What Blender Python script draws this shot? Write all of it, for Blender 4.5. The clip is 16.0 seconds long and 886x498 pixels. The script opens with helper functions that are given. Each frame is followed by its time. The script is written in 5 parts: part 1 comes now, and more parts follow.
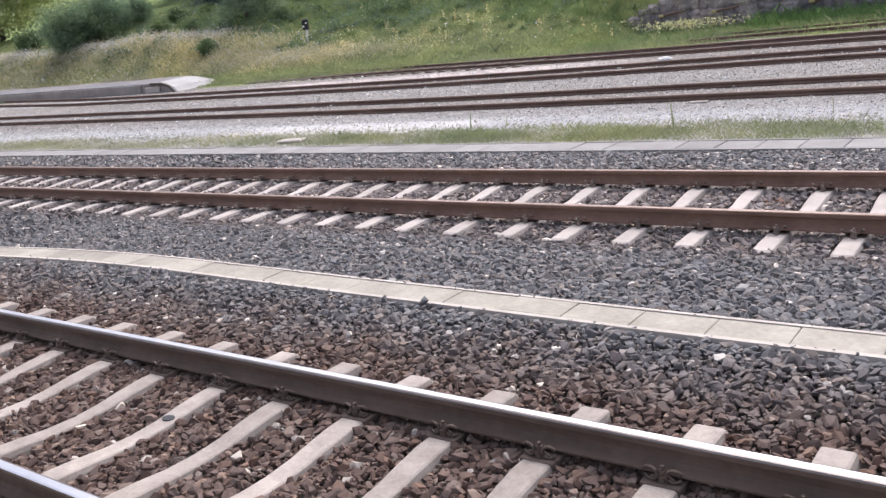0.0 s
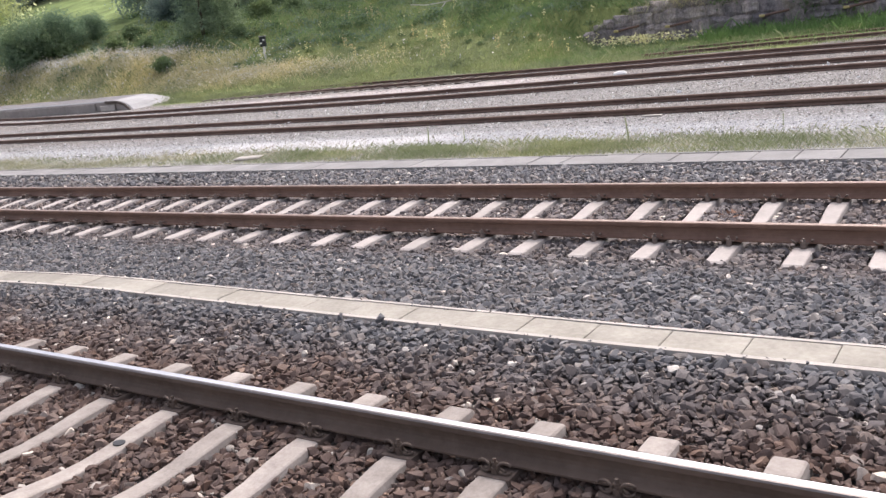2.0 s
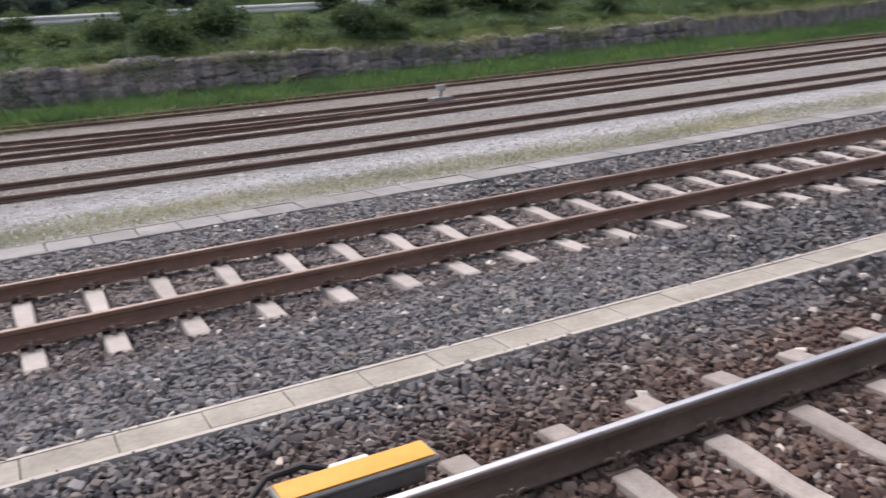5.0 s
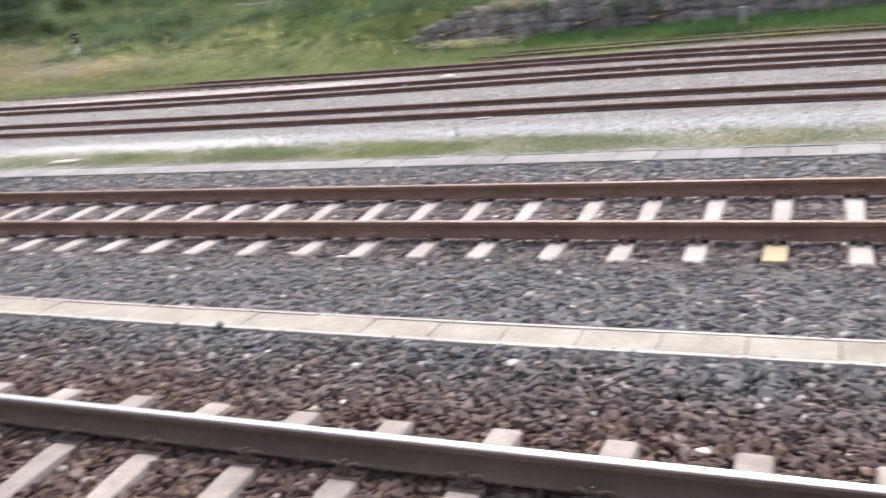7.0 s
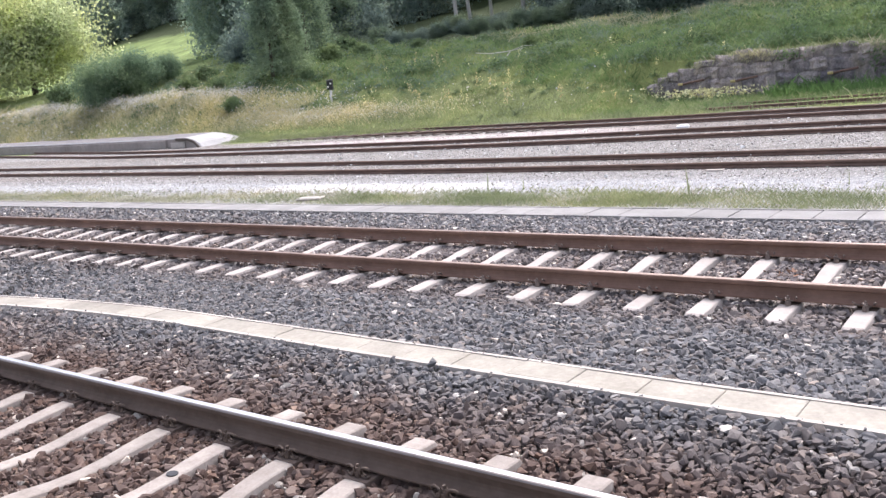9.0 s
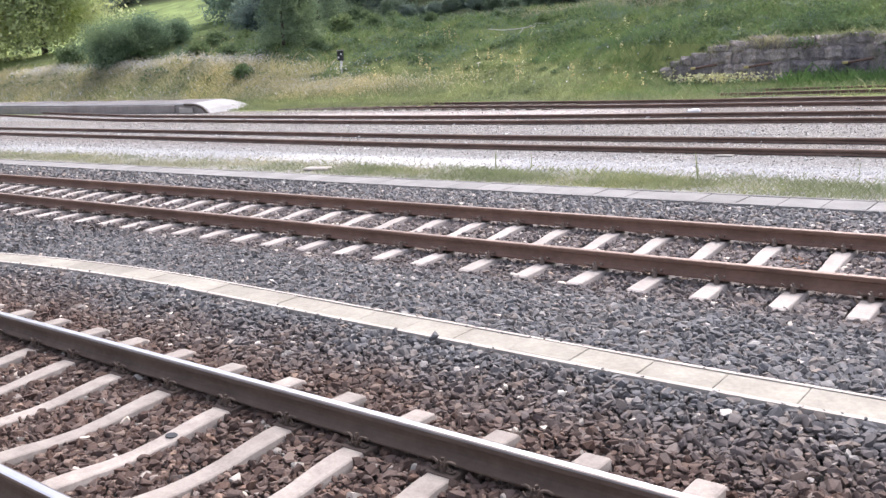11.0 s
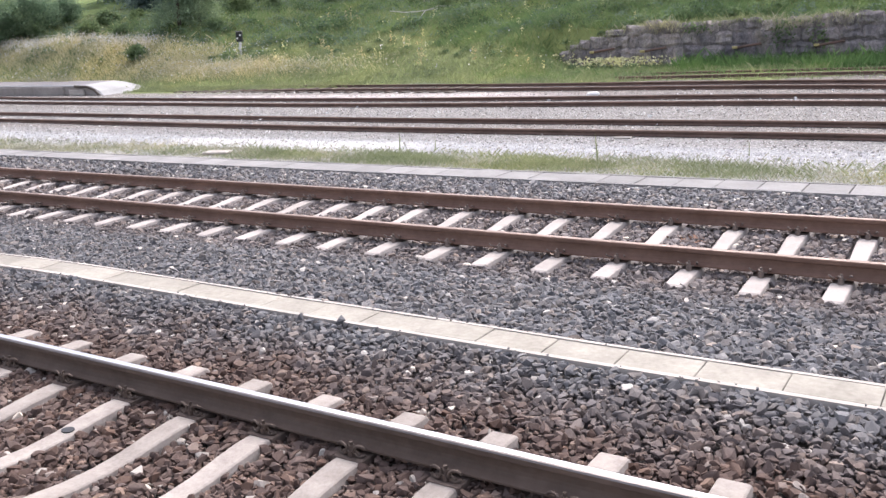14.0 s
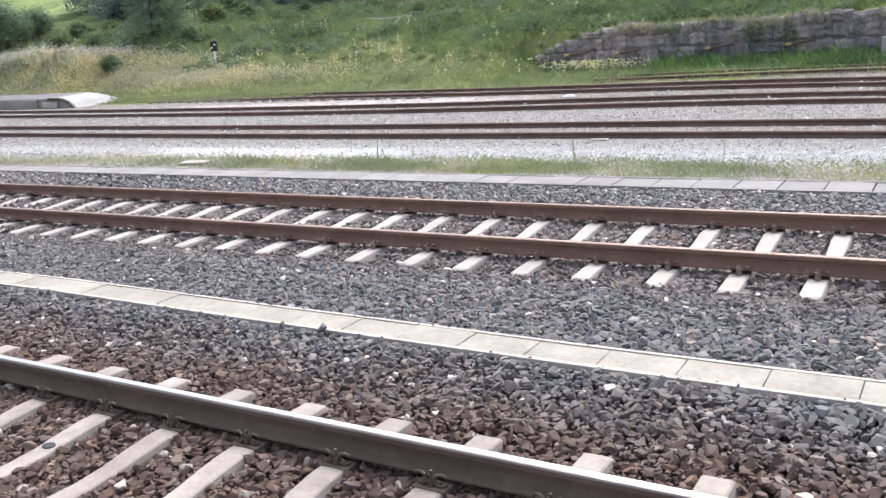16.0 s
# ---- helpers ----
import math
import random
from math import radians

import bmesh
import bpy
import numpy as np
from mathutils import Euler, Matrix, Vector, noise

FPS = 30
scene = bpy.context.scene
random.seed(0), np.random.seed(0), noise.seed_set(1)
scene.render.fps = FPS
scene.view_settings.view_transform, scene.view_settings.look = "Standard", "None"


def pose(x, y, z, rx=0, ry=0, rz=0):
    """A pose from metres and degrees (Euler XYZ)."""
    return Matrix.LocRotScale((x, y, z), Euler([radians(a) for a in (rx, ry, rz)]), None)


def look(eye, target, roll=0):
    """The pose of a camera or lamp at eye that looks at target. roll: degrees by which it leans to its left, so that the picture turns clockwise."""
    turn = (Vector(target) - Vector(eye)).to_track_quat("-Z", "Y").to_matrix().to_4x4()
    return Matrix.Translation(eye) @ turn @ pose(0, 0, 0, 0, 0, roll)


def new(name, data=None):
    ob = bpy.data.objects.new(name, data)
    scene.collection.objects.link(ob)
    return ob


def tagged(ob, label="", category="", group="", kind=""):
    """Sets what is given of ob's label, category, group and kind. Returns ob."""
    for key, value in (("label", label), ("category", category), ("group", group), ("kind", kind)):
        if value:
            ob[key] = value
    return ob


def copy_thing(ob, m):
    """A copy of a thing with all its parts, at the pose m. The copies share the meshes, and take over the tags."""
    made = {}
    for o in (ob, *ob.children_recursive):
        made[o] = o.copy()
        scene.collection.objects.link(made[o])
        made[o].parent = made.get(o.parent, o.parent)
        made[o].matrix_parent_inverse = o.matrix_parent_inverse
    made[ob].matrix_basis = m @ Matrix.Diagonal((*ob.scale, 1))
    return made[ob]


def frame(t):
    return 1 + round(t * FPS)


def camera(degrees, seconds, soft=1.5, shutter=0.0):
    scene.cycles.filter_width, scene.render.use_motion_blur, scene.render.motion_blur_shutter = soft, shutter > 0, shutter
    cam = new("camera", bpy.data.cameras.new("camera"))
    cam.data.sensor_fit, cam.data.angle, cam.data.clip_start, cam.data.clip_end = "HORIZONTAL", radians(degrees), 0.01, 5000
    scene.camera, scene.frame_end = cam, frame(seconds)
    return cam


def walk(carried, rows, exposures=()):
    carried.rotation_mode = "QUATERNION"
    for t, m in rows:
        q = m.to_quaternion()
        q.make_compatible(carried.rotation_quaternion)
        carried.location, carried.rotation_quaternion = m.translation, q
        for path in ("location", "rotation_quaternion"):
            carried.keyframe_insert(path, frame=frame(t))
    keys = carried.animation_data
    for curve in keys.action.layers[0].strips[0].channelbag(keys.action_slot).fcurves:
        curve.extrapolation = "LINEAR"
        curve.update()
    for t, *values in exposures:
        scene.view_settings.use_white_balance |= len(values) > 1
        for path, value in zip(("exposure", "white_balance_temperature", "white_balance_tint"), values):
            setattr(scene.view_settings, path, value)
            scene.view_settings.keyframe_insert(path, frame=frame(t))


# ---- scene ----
EXPO = 0.87
KELVIN = 6330
TINT = 17
cam = camera(52.94, 16.0, soft=1.45, shutter=0.15)
walk(cam, [
    (0, pose(2.090, -3.369, 2.157, 74.594, 7.218, 35.802)),
    (0.5, pose(2.115, -3.325, 2.155, 74.427, 7.326, 33.878)),
    (1, pose(2.123, -3.328, 2.155, 74.728, 7.632, 33.331)),
    (1.5, pose(2.120, -3.327, 2.154, 75.047, 7.596, 33.260)),
    (2, pose(2.121, -3.325, 2.153, 75.233, 7.455, 33.217)),
    (2.5, pose(2.114, -3.327, 2.148, 75.342, 7.341, 32.950)),
    (3, pose(2.115, -3.334, 2.151, 75.176, 7.267, 32.593)),
    (3.5, pose(2.116, -3.313, 2.151, 74.874, 6.687, 30.157)),
    (4, pose(2.120, -3.325, 2.154, 75.046, 6.950, 28.194)),
    (4.2, pose(2.182, -3.319, 2.175, 75.155, 6.764, 27.474)),
    (4.3, pose(2.232, -3.315, 2.191, 75.244, 6.611, 24.269)),
    (4.4, pose(2.308, -3.289, 2.175, 75.883, 6.005, 17.921)),
    (4.5, pose(2.369, -3.299, 2.194, 76.042, 5.751, 9.962)),
    (4.6, pose(2.410, -3.296, 2.192, 76.117, 5.141, 0.464)),
    (4.7, pose(2.395, -3.287, 2.188, 76.017, 4.533, -9.028)),
    (5, pose(2.359, -3.286, 2.192, 75.483, 4.339, -27.500)),
    (5.35, pose(2.316, -3.286, 2.197, 74.860, 4.113, -36.000)),
    (5.75, pose(2.267, -3.285, 2.202, 74.148, 3.855, -38.000)),
    (6.15, pose(2.219, -3.284, 2.208, 73.435, 3.596, -35.000)),
    (6.5, pose(2.176, -3.284, 2.213, 72.812, 3.370, -21.500)),
    (6.8, pose(2.139, -3.283, 2.217, 72.278, 3.176, 3.569)),
    (6.9, pose(2.076, -3.371, 2.196, 73.843, 4.673, 12.886)),
    (7, pose(2.091, -3.399, 2.178, 74.066, 5.956, 22.325)),
    (7.1, pose(2.097, -3.398, 2.177, 74.244, 6.274, 27.857)),
    (7.2, pose(2.089, -3.375, 2.186, 75.130, 6.008, 32.372)),
    (7.3, pose(2.105, -3.383, 2.185, 76.427, 6.347, 36.872)),
    (7.5, pose(2.158, -3.394, 2.184, 78.129, 5.413, 40.422)),
    (8, pose(2.178, -3.342, 2.177, 79.458, 4.453, 34.665)),
    (8.5, pose(2.170, -3.395, 2.183, 79.002, 5.627, 34.111)),
    (9, pose(2.167, -3.369, 2.181, 78.604, 6.047, 37.305)),
    (9.5, pose(2.159, -3.378, 2.172, 77.971, 5.759, 36.215)),
    (9.7, pose(2.159, -3.381, 2.176, 78.018, 5.311, 36.150)),
    (11.8, pose(2.133, -3.352, 2.150, 76.739, 3.487, 38.545)),
    (12, pose(2.133, -3.351, 2.153, 76.609, 1.993, 35.478)),
    (12.5, pose(2.104, -3.355, 2.152, 75.490, 0.512, 31.376)),
    (13, pose(2.119, -3.346, 2.153, 75.119, 1.786, 33.168)),
    (13.5, pose(2.130, -3.347, 2.160, 75.443, 2.680, 31.631)),
    (14, pose(2.134, -3.356, 2.152, 75.677, 3.340, 31.889)),
    (14.5, pose(2.150, -3.377, 2.165, 75.572, 3.743, 31.657)),
    (15, pose(2.142, -3.371, 2.157, 75.588, 4.191, 31.763)),
    (15.5, pose(2.146, -3.366, 2.160, 76.214, 4.296, 31.281)),
    (16, pose(2.138, -3.364, 2.152, 75.912, 4.305, 30.316)),
], exposures=[
    (0.0, EXPO - 0.08, KELVIN, TINT), (2.0, EXPO - 0.08, KELVIN + 200, TINT), (3.5, EXPO - 0.06, KELVIN + 230, TINT), (4.2, EXPO - 0.08, KELVIN + 260, TINT),
    (4.7, EXPO - 0.37, KELVIN + 150, TINT), (5.75, EXPO - 0.35, KELVIN + 150, TINT), (6.8, EXPO, KELVIN + 150, TINT - 2), (7.5, EXPO + 0.31, KELVIN, TINT),
    (9.0, EXPO + 0.28, KELVIN - 40, TINT), (12.5, EXPO + 0.20, KELVIN, TINT), (14.0, EXPO + 0.20, KELVIN, TINT), (15.0, EXPO + 0.20, KELVIN - 120, TINT - 3),
    (16.0, EXPO + 0.19, KELVIN - 120, TINT - 4)])

# ---- world and sun ----
world = bpy.data.worlds.new("world")
scene.world = world
world.use_nodes = True
wn = world.node_tree
sky = wn.nodes.new("ShaderNodeTexSky")
sky.sky_type, sky.sun_disc = "NISHITA", False
sky.sun_elevation, sky.sun_rotation = radians(56), radians(-6)
sky.air_density, sky.dust_density = 1.0, 5.0
wn.nodes["Background"].inputs["Strength"].default_value = 0.15
hazy = wn.nodes.new("ShaderNodeHueSaturation")
hazy.inputs["Saturation"].default_value = 0.5
wn.links.new(sky.outputs[0], hazy.inputs["Color"])
wn.links.new(hazy.outputs[0], wn.nodes["Background"].inputs["Color"])
sun = new("sun", bpy.data.lights.new("sun", "SUN"))
sun.data.energy, sun.data.angle, sun.data.color = 1.1, radians(45), (1.0, 0.95, 0.88)
sun.matrix_world = look((-3, 27, 40), (0, 0, 0))


# ---- materials ----
def node(nt, kind, **values):
    n = nt.nodes.new(kind)
    for key, value in values.items():
        n.inputs[key.replace("_", " ")].default_value = value
    return n


def ramp(nt, fac, stops):
    n = nt.nodes.new("ShaderNodeValToRGB")
    while len(n.color_ramp.elements) < len(stops):
        n.color_ramp.elements.new(0.5)
    for e, (p, col) in zip(n.color_ramp.elements, stops):
        e.position, e.color = p, (*col, 1)
    nt.links.new(fac, n.inputs[0])
    return n.outputs[0]


def mix(nt, fac, a, b, mode="MIX"):
    n = nt.nodes.new("ShaderNodeMix")
    n.data_type, n.blend_type = "RGBA", mode
    for sock, v in ((n.inputs[0], fac), (n.inputs[6], a), (n.inputs[7], b)):
        if hasattr(v, "links") or isinstance(v, bpy.types.NodeSocket):
            nt.links.new(v, sock)
        else:
            sock.default_value = v if isinstance(v, float) else (*v, 1)
    return n.outputs[2]


def noise_at(nt, scale, detail=4.0, rough=0.6, coord=None):
    n = node(nt, "ShaderNodeTexNoise", Scale=scale, Detail=detail, Roughness=rough)
    if coord is None:
        coord = nt.nodes.new("ShaderNodeNewGeometry").outputs["Position"]
    nt.links.new(coord, n.inputs["Vector"])
    return n.outputs["Fac"]


def base(name, rough=0.85, metal=0.0, spec=0.4):
    m = bpy.data.materials.new(name)
    m.use_nodes = True
    b = m.node_tree.nodes["Principled BSDF"]
    b.inputs["Roughness"].default_value, b.inputs["Metallic"].default_value = rough, metal
    b.inputs["Specular IOR Level"].default_value = spec
    return m, m.node_tree, b


def bump(nt, b, height, strength=0.5, dist=0.01):
    n = node(nt, "ShaderNodeBump", Strength=strength, Distance=dist)
    nt.links.new(height, n.inputs["Height"])
    nt.links.new(n.outputs[0], b.inputs["Normal"])


def grained(name, dark, light, scale, rough=0.85, metal=0.0, big=0.0, relief=0.4, dist=0.005, per="", spec=0.4):
    """Two scales of colour variation and a fine relief. per: variation by object or by island."""
    m, nt, b = base(name, rough, metal, spec)
    fine = noise_at(nt, scale, 6.0, 0.7)
    coarse = noise_at(nt, scale * 0.12, 3.0)
    add = nt.nodes.new("ShaderNodeMath")
    add.operation = "MULTIPLY_ADD"
    nt.links.new(coarse, add.inputs[0])
    add.inputs[1].default_value = 0.7
    half = nt.nodes.new("ShaderNodeMath")
    half.operation = "MULTIPLY"
    nt.links.new(fine, half.inputs[0])
    half.inputs[1].default_value = 0.55
    nt.links.new(half.outputs[0], add.inputs[2])
    col = ramp(nt, add.outputs[0], [(0.38, dark), (0.86, light)])
    if per:
        if per == "object":
            r = nt.nodes.new("ShaderNodeObjectInfo").outputs["Random"]
        else:
            r = nt.nodes.new("ShaderNodeNewGeometry").outputs["Random Per Island"]
        tone = ramp(nt, r, [(0.0, (1 - big,) * 3), (1.0, (1 + big,) * 3)])
        col = mix(nt, 1.0, col, tone, "MULTIPLY")
    nt.links.new(col, b.inputs["Base Color"])
    bump(nt, b, fine, relief, dist)
    return m


def y_of(nt):
    g = nt.nodes.new("ShaderNodeNewGeometry")
    s = nt.nodes.new("ShaderNodeSeparateXYZ")
    nt.links.new(g.outputs["Position"], s.inputs[0])
    return s.outputs


def calc(nt, op, *args):
    n = nt.nodes.new("ShaderNodeMath")
    n.operation = op
    for i, v in enumerate(args):
        if isinstance(v, (int, float)):
            n.inputs[i].default_value = v
        else:
            nt.links.new(v, n.inputs[i])
    return n.outputs[0]


def band(nt, v, lo, hi, soft):
    """1 between lo and hi, falling to 0 over soft metres outside."""
    up = calc(nt, "SMOOTH_MIN", calc(nt, "DIVIDE", calc(nt, "SUBTRACT", v, lo - soft), soft), 1.0, 0.1)
    dn = calc(nt, "SMOOTH_MIN", calc(nt, "DIVIDE", calc(nt, "SUBTRACT", hi + soft, v), soft), 1.0, 0.1)
    n = calc(nt, "MULTIPLY", calc(nt, "MAXIMUM", up, 0.0), calc(nt, "MAXIMUM", dn, 0.0))
    return n


def ballast_material(name):
    m, nt, b = base(name, 0.9, 0.0, 0.25)
    r = nt.nodes.new("ShaderNodeNewGeometry").outputs["Random Per Island"]
    grey = ramp(nt, r, [(0.0, (0.122, 0.121, 0.125)), (0.45, (0.170, 0.168, 0.172)), (0.85, (0.226, 0.222, 0.222)),
                        (0.968, (0.26, 0.24, 0.225)), (0.988, (0.5, 0.48, 0.45)), (1.0, (0.7, 0.68, 0.65))])
    rust = ramp(nt, r, [(0.0, (0.088, 0.060, 0.051)), (0.45, (0.128, 0.090, 0.076)), (0.85, (0.175, 0.130, 0.112)),
                        (0.972, (0.26, 0.20, 0.165)), (0.99, (0.45, 0.42, 0.38)), (1.0, (0.62, 0.6, 0.56))])
    s = y_of(nt)
    wob = calc(nt, "MULTIPLY", calc(nt, "SUBTRACT", noise_at(nt, 1.3, 3.0), 0.5), 1.0)
    yy = calc(nt, "ADD", s["Y"], wob)
    near = band(nt, yy, -2.3, 0.55, 0.75)
    far = calc(nt, "MULTIPLY", band(nt, yy, 3.35, 6.0, 0.4), 0.42)
    stain = calc(nt, "MAXIMUM", near, far)
    col = mix(nt, stain, grey, rust)
    hue = calc(nt, "FRACT", calc(nt, "MULTIPLY", r, 37.0))
    col = mix(nt, 1.0, col, ramp(nt, hue, [(0.0, (0.86, 0.89, 0.93)), (0.4, (0.92, 0.93, 0.94)), (0.8, (0.97, 0.94, 0.91)), (0.95, (1.06, 0.97, 0.89)), (1.0, (1.12, 1.02, 0.92))]), "MULTIPLY")
    # stones lighter from the second track to the far trough
    paler = band(nt, yy, 3.9, 9.0, 0.5)
    col = mix(nt, paler, col, mix(nt, 1.0, col, (1.38, 1.37, 1.35), "MULTIPLY"))
    fine = noise_at(nt, 90.0, 5.0, 0.7)
    col = mix(nt, 1.0, col, ramp(nt, fine, [(0.3, (0.84,) * 3), (0.7, (1.15,) * 3)]), "MULTIPLY")
    nt.links.new(col, b.inputs["Base Color"])
    bump(nt, b, fine, 0.5, 0.003)
    return m


def ground_material():
    m, nt, b = base("ground_cover", 0.95, 0.0, 0.2)
    s = y_of(nt)
    fine = noise_at(nt, 38.0, 6.0, 0.75)
    mid = noise_at(nt, 3.0, 5.0, 0.65)
    broad = noise_at(nt, 0.35, 4.0, 0.6)
    yy = calc(nt, "ADD", s["Y"], calc(nt, "MULTIPLY", calc(nt, "SUBTRACT", mid, 0.5), 1.4))
    yb = calc(nt, "ADD", s["Y"], calc(nt, "MULTIPLY", calc(nt, "SUBTRACT", broad, 0.5), 5.0))
    east = calc(nt, "MULTIPLY", calc(nt, "MINIMUM", calc(nt, "MAXIMUM", calc(nt, "DIVIDE", calc(nt, "ADD", s["X"], 9.5), 10.0), 0.0), 1.0), 1.6)
    yb = calc(nt, "SUBTRACT", yb, east)
    west = calc(nt, "MULTIPLY", calc(nt, "MINIMUM", calc(nt, "MAXIMUM", calc(nt, "DIVIDE", calc(nt, "SUBTRACT", -17.5, s["X"]), 4.0), 0.0), 1.0), 1.1)
    yb = calc(nt, "ADD", yb, west)
    bed = ramp(nt, fine, [(0.3, (0.065, 0.06, 0.06)), (0.7, (0.15, 0.142, 0.14))])
    gravel = mix(nt, 1.0, ramp(nt, mid, [(0.35, (0.295, 0.30, 0.31)), (0.65, (0.445, 0.455, 0.47))]),
                 ramp(nt, fine, [(0.35, (0.5,) * 3), (0.65, (1.45,) * 3)]), "MULTIPLY")
    chips = noise_at(nt, 17.0, 3.0, 0.7)
    fleck = ramp(nt, chips, [(0.565, (0.0,) * 3), (0.63, (1.0,) * 3)])
    yard = mix(nt, 1.0, ramp(nt, mid, [(0.35, (0.21, 0.208, 0.20)), (0.68, (0.325, 0.322, 0.312))]),
               ramp(nt, fine, [(0.35, (0.55,) * 3), (0.65, (1.4,) * 3)]), "MULTIPLY")
    pink = ramp(nt, fine, [(0.3, (0.36, 0.32, 0.305)), (0.7, (0.66, 0.60, 0.575))])
    sod = ramp(nt, fine, [(0.3, (0.09, 0.10, 0.035)), (0.7, (0.21, 0.20, 0.09))])
    meadow = ramp(nt, mid, [(0.3, (0.125, 0.165, 0.055)), (0.7, (0.215, 0.25, 0.095))])
    field = mix(nt, 1.0, ramp(nt, mid, [(0.3, (0.18, 0.25, 0.085)), (0.7, (0.27, 0.35, 0.135))]), ramp(nt, broad, [(0.35, (0.62,) * 3), (0.65, (1.15,) * 3)]), "MULTIPLY")
    col = mix(nt, band(nt, yy, 7.0, 60.0, 0.1), bed, gravel)
    col = mix(nt, calc(nt, "MULTIPLY", band(nt, yy, 7.9, 9.3, 0.4), 0.4), col, sod)
    col = mix(nt, band(nt, yy, 10.9, 60.0, 0.5), col, yard)
    bright = calc(nt, "MULTIPLY", band(nt, yy, 9.6, 10.3, 0.35), band(nt, s["X"], -12.5, -7.6, 1.2))
    col = mix(nt, calc(nt, "MULTIPLY", bright, 0.7), col, ramp(nt, fine, [(0.3, (0.5, 0.5, 0.5)), (0.7, (0.72, 0.72, 0.72))]))
    dusty = calc(nt, "MULTIPLY", band(nt, yy, 19.0, 20.4, 0.3), band(nt, s["X"], -21.0, -9.5, 4.0))
    col = mix(nt, dusty, col, pink)
    dirt = mix(nt, 1.0, ramp(nt, mid, [(0.35, (0.165, 0.145, 0.13)), (0.68, (0.25, 0.225, 0.205))]), ramp(nt, fine, [(0.3, (0.6,) * 3), (0.7, (1.3,) * 3)]), "MULTIPLY")
    yd = calc(nt, "ADD", s["Y"], calc(nt, "MULTIPLY", calc(nt, "SUBTRACT", mid, 0.5), 0.6))
    for lo, hi in ((11.65, 13.1), (16.4, 17.9), (20.3, 21.8)):
        col = mix(nt, calc(nt, "MULTIPLY", band(nt, yd, lo, hi, 0.25), 0.75), col, dirt)
    old = calc(nt, "MULTIPLY", band(nt, yy, 18.3, 26.5, 0.5), band(nt, s["X"], -8.0, 200.0, 3.0))
    col = mix(nt, calc(nt, "MULTIPLY", old, 0.7), col, dirt)
    col = mix(nt, calc(nt, "MULTIPLY", band(nt, yy, 13.5, 16.2, 0.4), 0.3), col, dirt)
    col = mix(nt, calc(nt, "MULTIPLY", fleck, calc(nt, "SUBTRACT", band(nt, s["Y"], 7.6, 22.6, 0.4), calc(nt, "MULTIPLY", old, 0.6))), col, (0.6, 0.6, 0.59))
    col = mix(nt, band(nt, yb, 23.2, 9000.0, 0.8), col, meadow)
    # wood floor: the deep shade under the trees is put into the ground colour
    floor_shaded = ramp(nt, mid, [(0.3, (0.035, 0.05, 0.022)), (0.7, (0.07, 0.09, 0.04))])
    col = mix(nt, band(nt, yb, 44.0, 9000.0, 3.0), col, floor_shaded)
    col = mix(nt, calc(nt, "MULTIPLY", band(nt, yb, 47.0, 78.0, 2.0), band(nt, s["X"], -140.0, -68.0, 5.0)), col, field)
    nt.links.new(col, b.inputs["Base Color"])
    bump(nt, b, fine, 0.9, 0.03)
    return m


def leaf_material(name, dark, light, lit=0.15):
    """Leaves: a little variation leaf by leaf, more of it in patches of half a metre and of several metres."""
    m, nt, b = base(name, 0.85, 0.0, 0.08)
    r = nt.nodes.new("ShaderNodeNewGeometry").outputs["Random Per Island"]
    patch = noise_at(nt, 1.6, 4.0, 0.65)
    t = calc(nt, "ADD", calc(nt, "MULTIPLY", r, 0.45), calc(nt, "MULTIPLY", calc(nt, "SUBTRACT", patch, 0.3), 1.4))
    col = ramp(nt, t, [(0.05, dark), (0.95, light)])
    big = noise_at(nt, 0.33, 3.0)
    # patches of tone, with blue raised throughout as painted-in haze
    col = mix(nt, 1.0, col, ramp(nt, big, [(0.32, (0.74, 0.78, 1.0)), (0.5, (1.0, 1.0, 1.2)), (0.68, (1.24, 1.17, 1.2))]), "MULTIPLY")
    nt.links.new(col, b.inputs["Base Color"])
    t = nt.nodes.new("ShaderNodeBsdfTranslucent")
    nt.links.new(col, t.inputs["Color"])
    mx = nt.nodes.new("ShaderNodeMixShader")
    mx.inputs[0].default_value = lit
    out = nt.nodes["Material Output"]
    nt.links.new(b.outputs[0], mx.inputs[1])
    nt.links.new(t.outputs[0], mx.inputs[2])
    nt.links.new(mx.outputs[0], out.inputs["Surface"])
    return m


